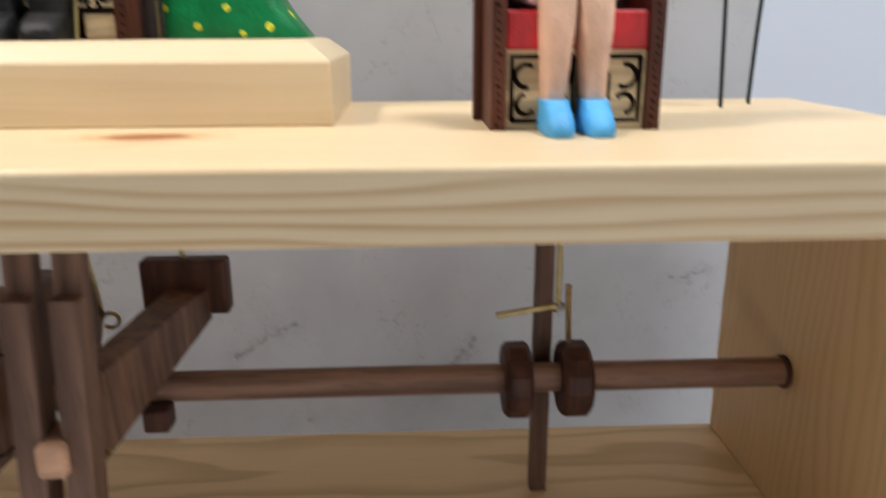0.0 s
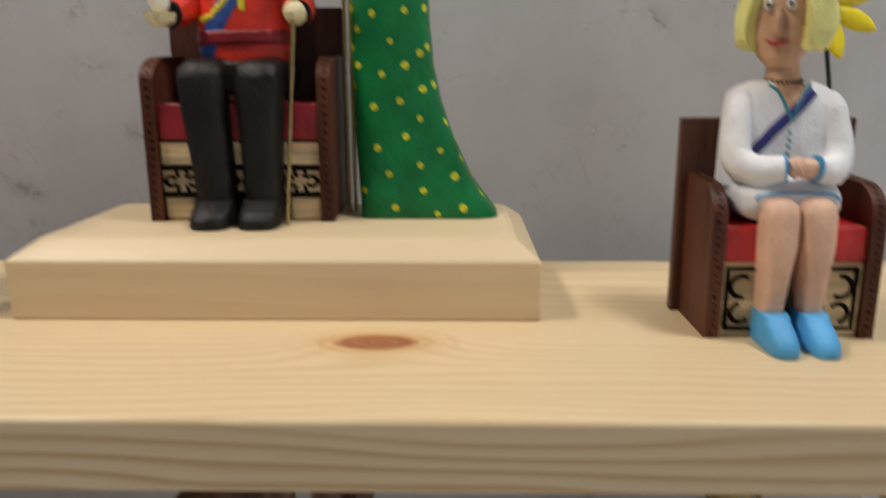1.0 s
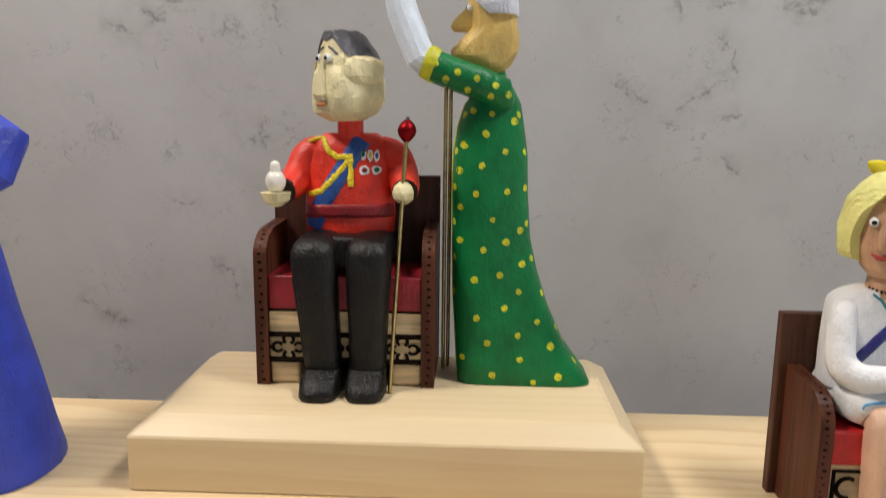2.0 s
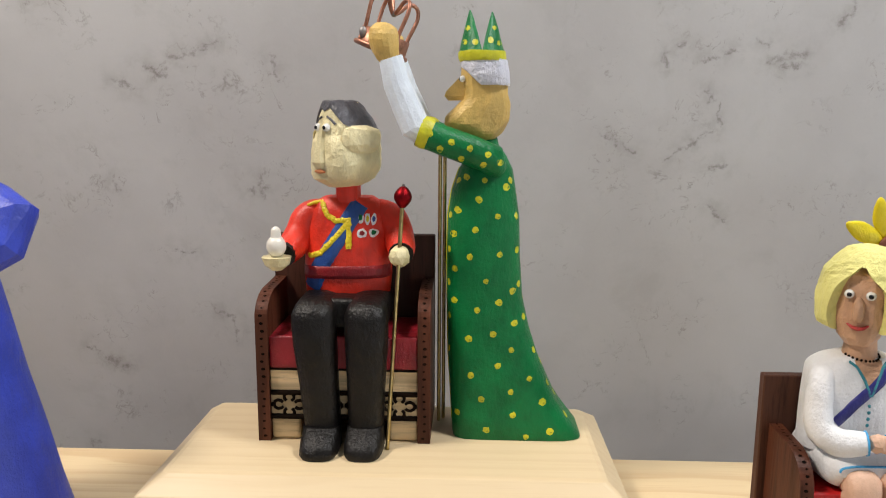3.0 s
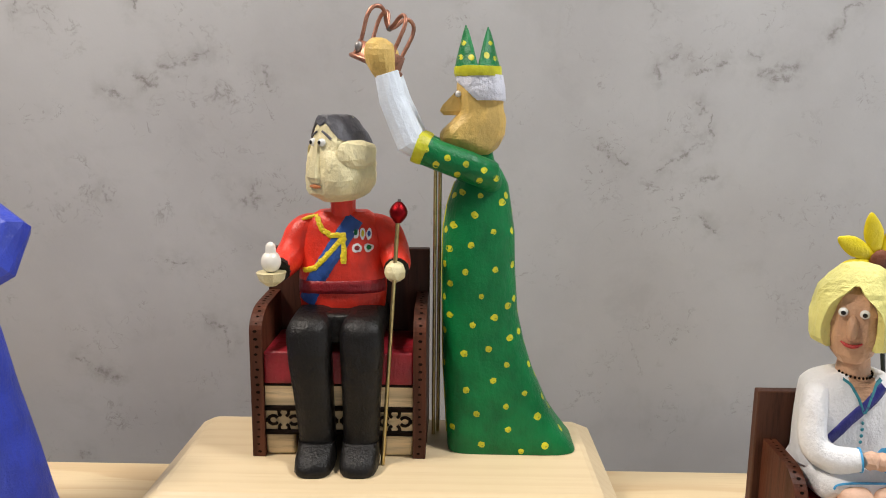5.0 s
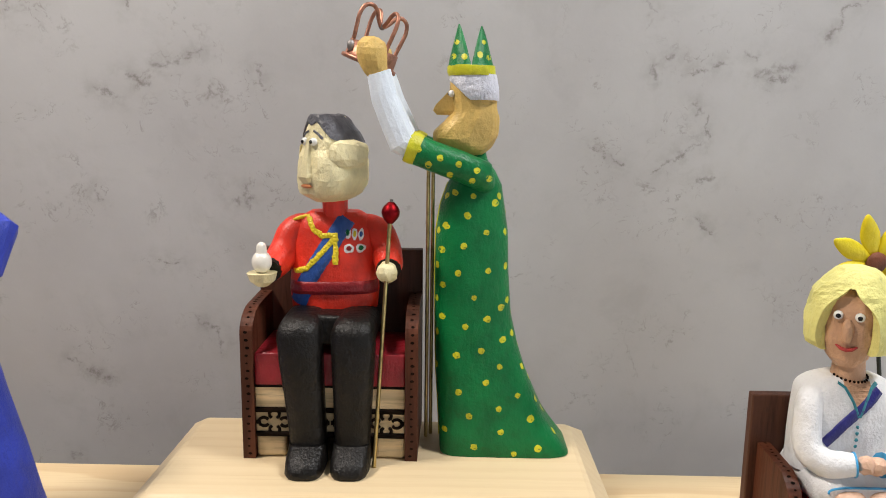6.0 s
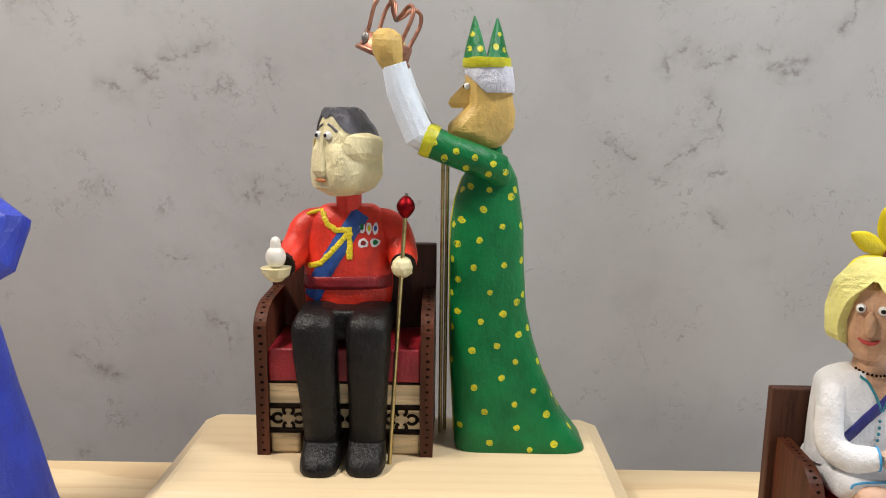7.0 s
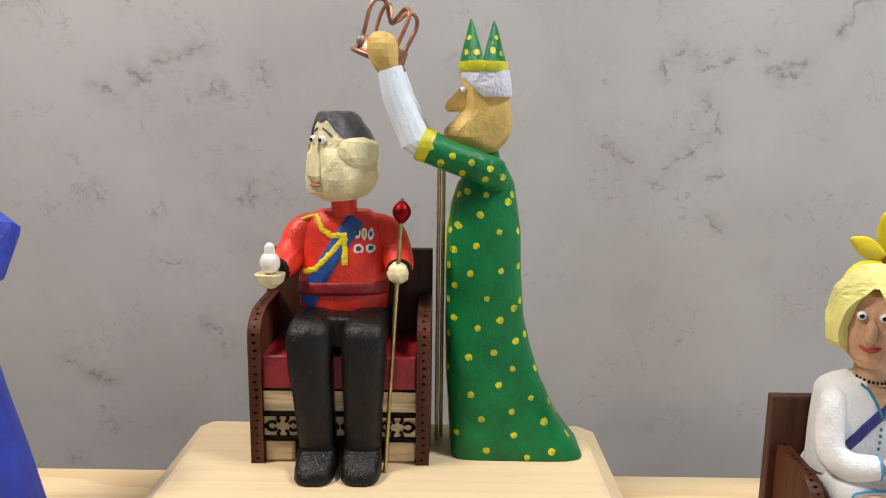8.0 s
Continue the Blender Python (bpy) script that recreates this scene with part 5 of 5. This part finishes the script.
# ---- toy flowers on wires ----
def toy_flower(centre, base, bend, petals, length, width, petal_mat, heart_mat, heart, label, turn=0.0, flat=1.5):
    flower = thing("toy_flower", base, label, "flower", "toy flowers")
    bm = bmesh.new()
    a, b = Vector(base), Vector(centre) + Vector((0, 2.2, 0))
    path = [tuple(a.lerp(b, k / 8) + Vector((bend * math.sin(math.pi * k / 8), 0, 0))) for k in range(9)]
    tube(bm, path, 0.85, 8)
    part("stem", bm, STEM, flower)
    for i in range(petals):
        ang = radians(turn) + 2 * math.pi * i / petals
        way, across = Vector((math.cos(ang), 0, math.sin(ang))), Vector((-math.sin(ang), 0, math.cos(ang)))
        own = bmesh.new()
        bmesh.ops.create_icosphere(own, subdivisions=3, radius=1)
        for v in own.verts:
            f = (v.co.x + 1) / 2
            w = width * (0.62 + 0.5 * math.sin(math.pi * min(1.0, f * 0.95)))
            lift = -2.2 * f * f if petals > 5 else -0.5 * f
            p = Vector(centre) + way * (heart * 0.4 + f * length) + across * v.co.y * w + Vector((0, v.co.z * flat + lift, 0))
            v.co = v3(*p)
        whittle(own, 0.25, 4)
        for f in own.faces:
            f.smooth = True
        part("petal", own, petal_mat, flower)
    bm = bmesh.new()
    blob(bm, (centre[0], centre[1] - flat * 0.9, centre[2]), (heart, 1.3, heart), 0, 2, 0.15)
    part("heart", bm, heart_mat, flower)
    return flower


toy_flower((172.6, 372, 374.5), (188, 378, 276), 2.0, 8, 18.0, 3.3, PETAL_YELLOW, BROWN, 4.2, "yellow toy flower with brown heart on a dark wire stem", 18)
toy_flower((203, 358, 334.2), (205, 358, 276), 0.0, 5, 11.8, 4.5, PETAL_BLUE, YELLOW, 2.3, "blue five-petalled toy flower on a dark wire stem", 90)
toy_flower((226.5, 373, 352), (221, 371, 276), -0.8, 5, 11.8, 4.5, PETAL_WHITE, YELLOW, 2.3, "cream white toy flower on a leaning dark wire stem", 75)

# ---- added lamps and windows, all out of view ----
for lx, ly, lz, watts, colour in LAMPS:
    cx, cy, cz = lx * 1000, ly * 1000, lz * 1000
    fixture = thing("added_pendant", (cx, cy, cz + 20), "plain white square pendant lamp, added unseen over the table", "lamp", "pendant lamps")
    part("housing", box(cx - 115, cx + 115, cy - 115, cy + 115, cz + 20, cz + 45, 3), WHITE_WALL, fixture)
    bm = bmesh.new()
    tube(bm, [(cx, cy, cz + 45), (cx, cy, 1700)], 4, 10)
    part("cord", bm, WHITE_WALL, fixture)


# Frames round the added window lights; both stand out of view.
def unseen_window(name, frame_bars, base, label):
    window = thing(name, base, label, "window", kind="structure")
    for x0, x1, y0, y1, z0, z1 in frame_bars:
        part("unseen_window_frame", box(x0, x1, y0, y1, z0, z1, 2), WHITE_WALL, window)


unseen_window("unseen_window_1", [(x0, x1, -1440, -1400, z0, z1) for x0, x1, z0, z1 in
                         ((-260, -210, -160, 860), (910, 960, -160, 860), (-210, 910, -160, -110), (-210, 910, 810, 860))],
            (350, -1440, -150), "unseen white framed window, added in the far wall")
unseen_window("unseen_window_2", [(1200, 1240, y0, y1, z0, z1) for y0, y1, z0, z1 in
                         ((-460, -410, -260, 580), (450, 500, -260, 580), (-410, 450, -260, -210), (-410, 450, 530, 580))],
            (1220, 20, -260), "unseen white framed window, assumed in the side wall")
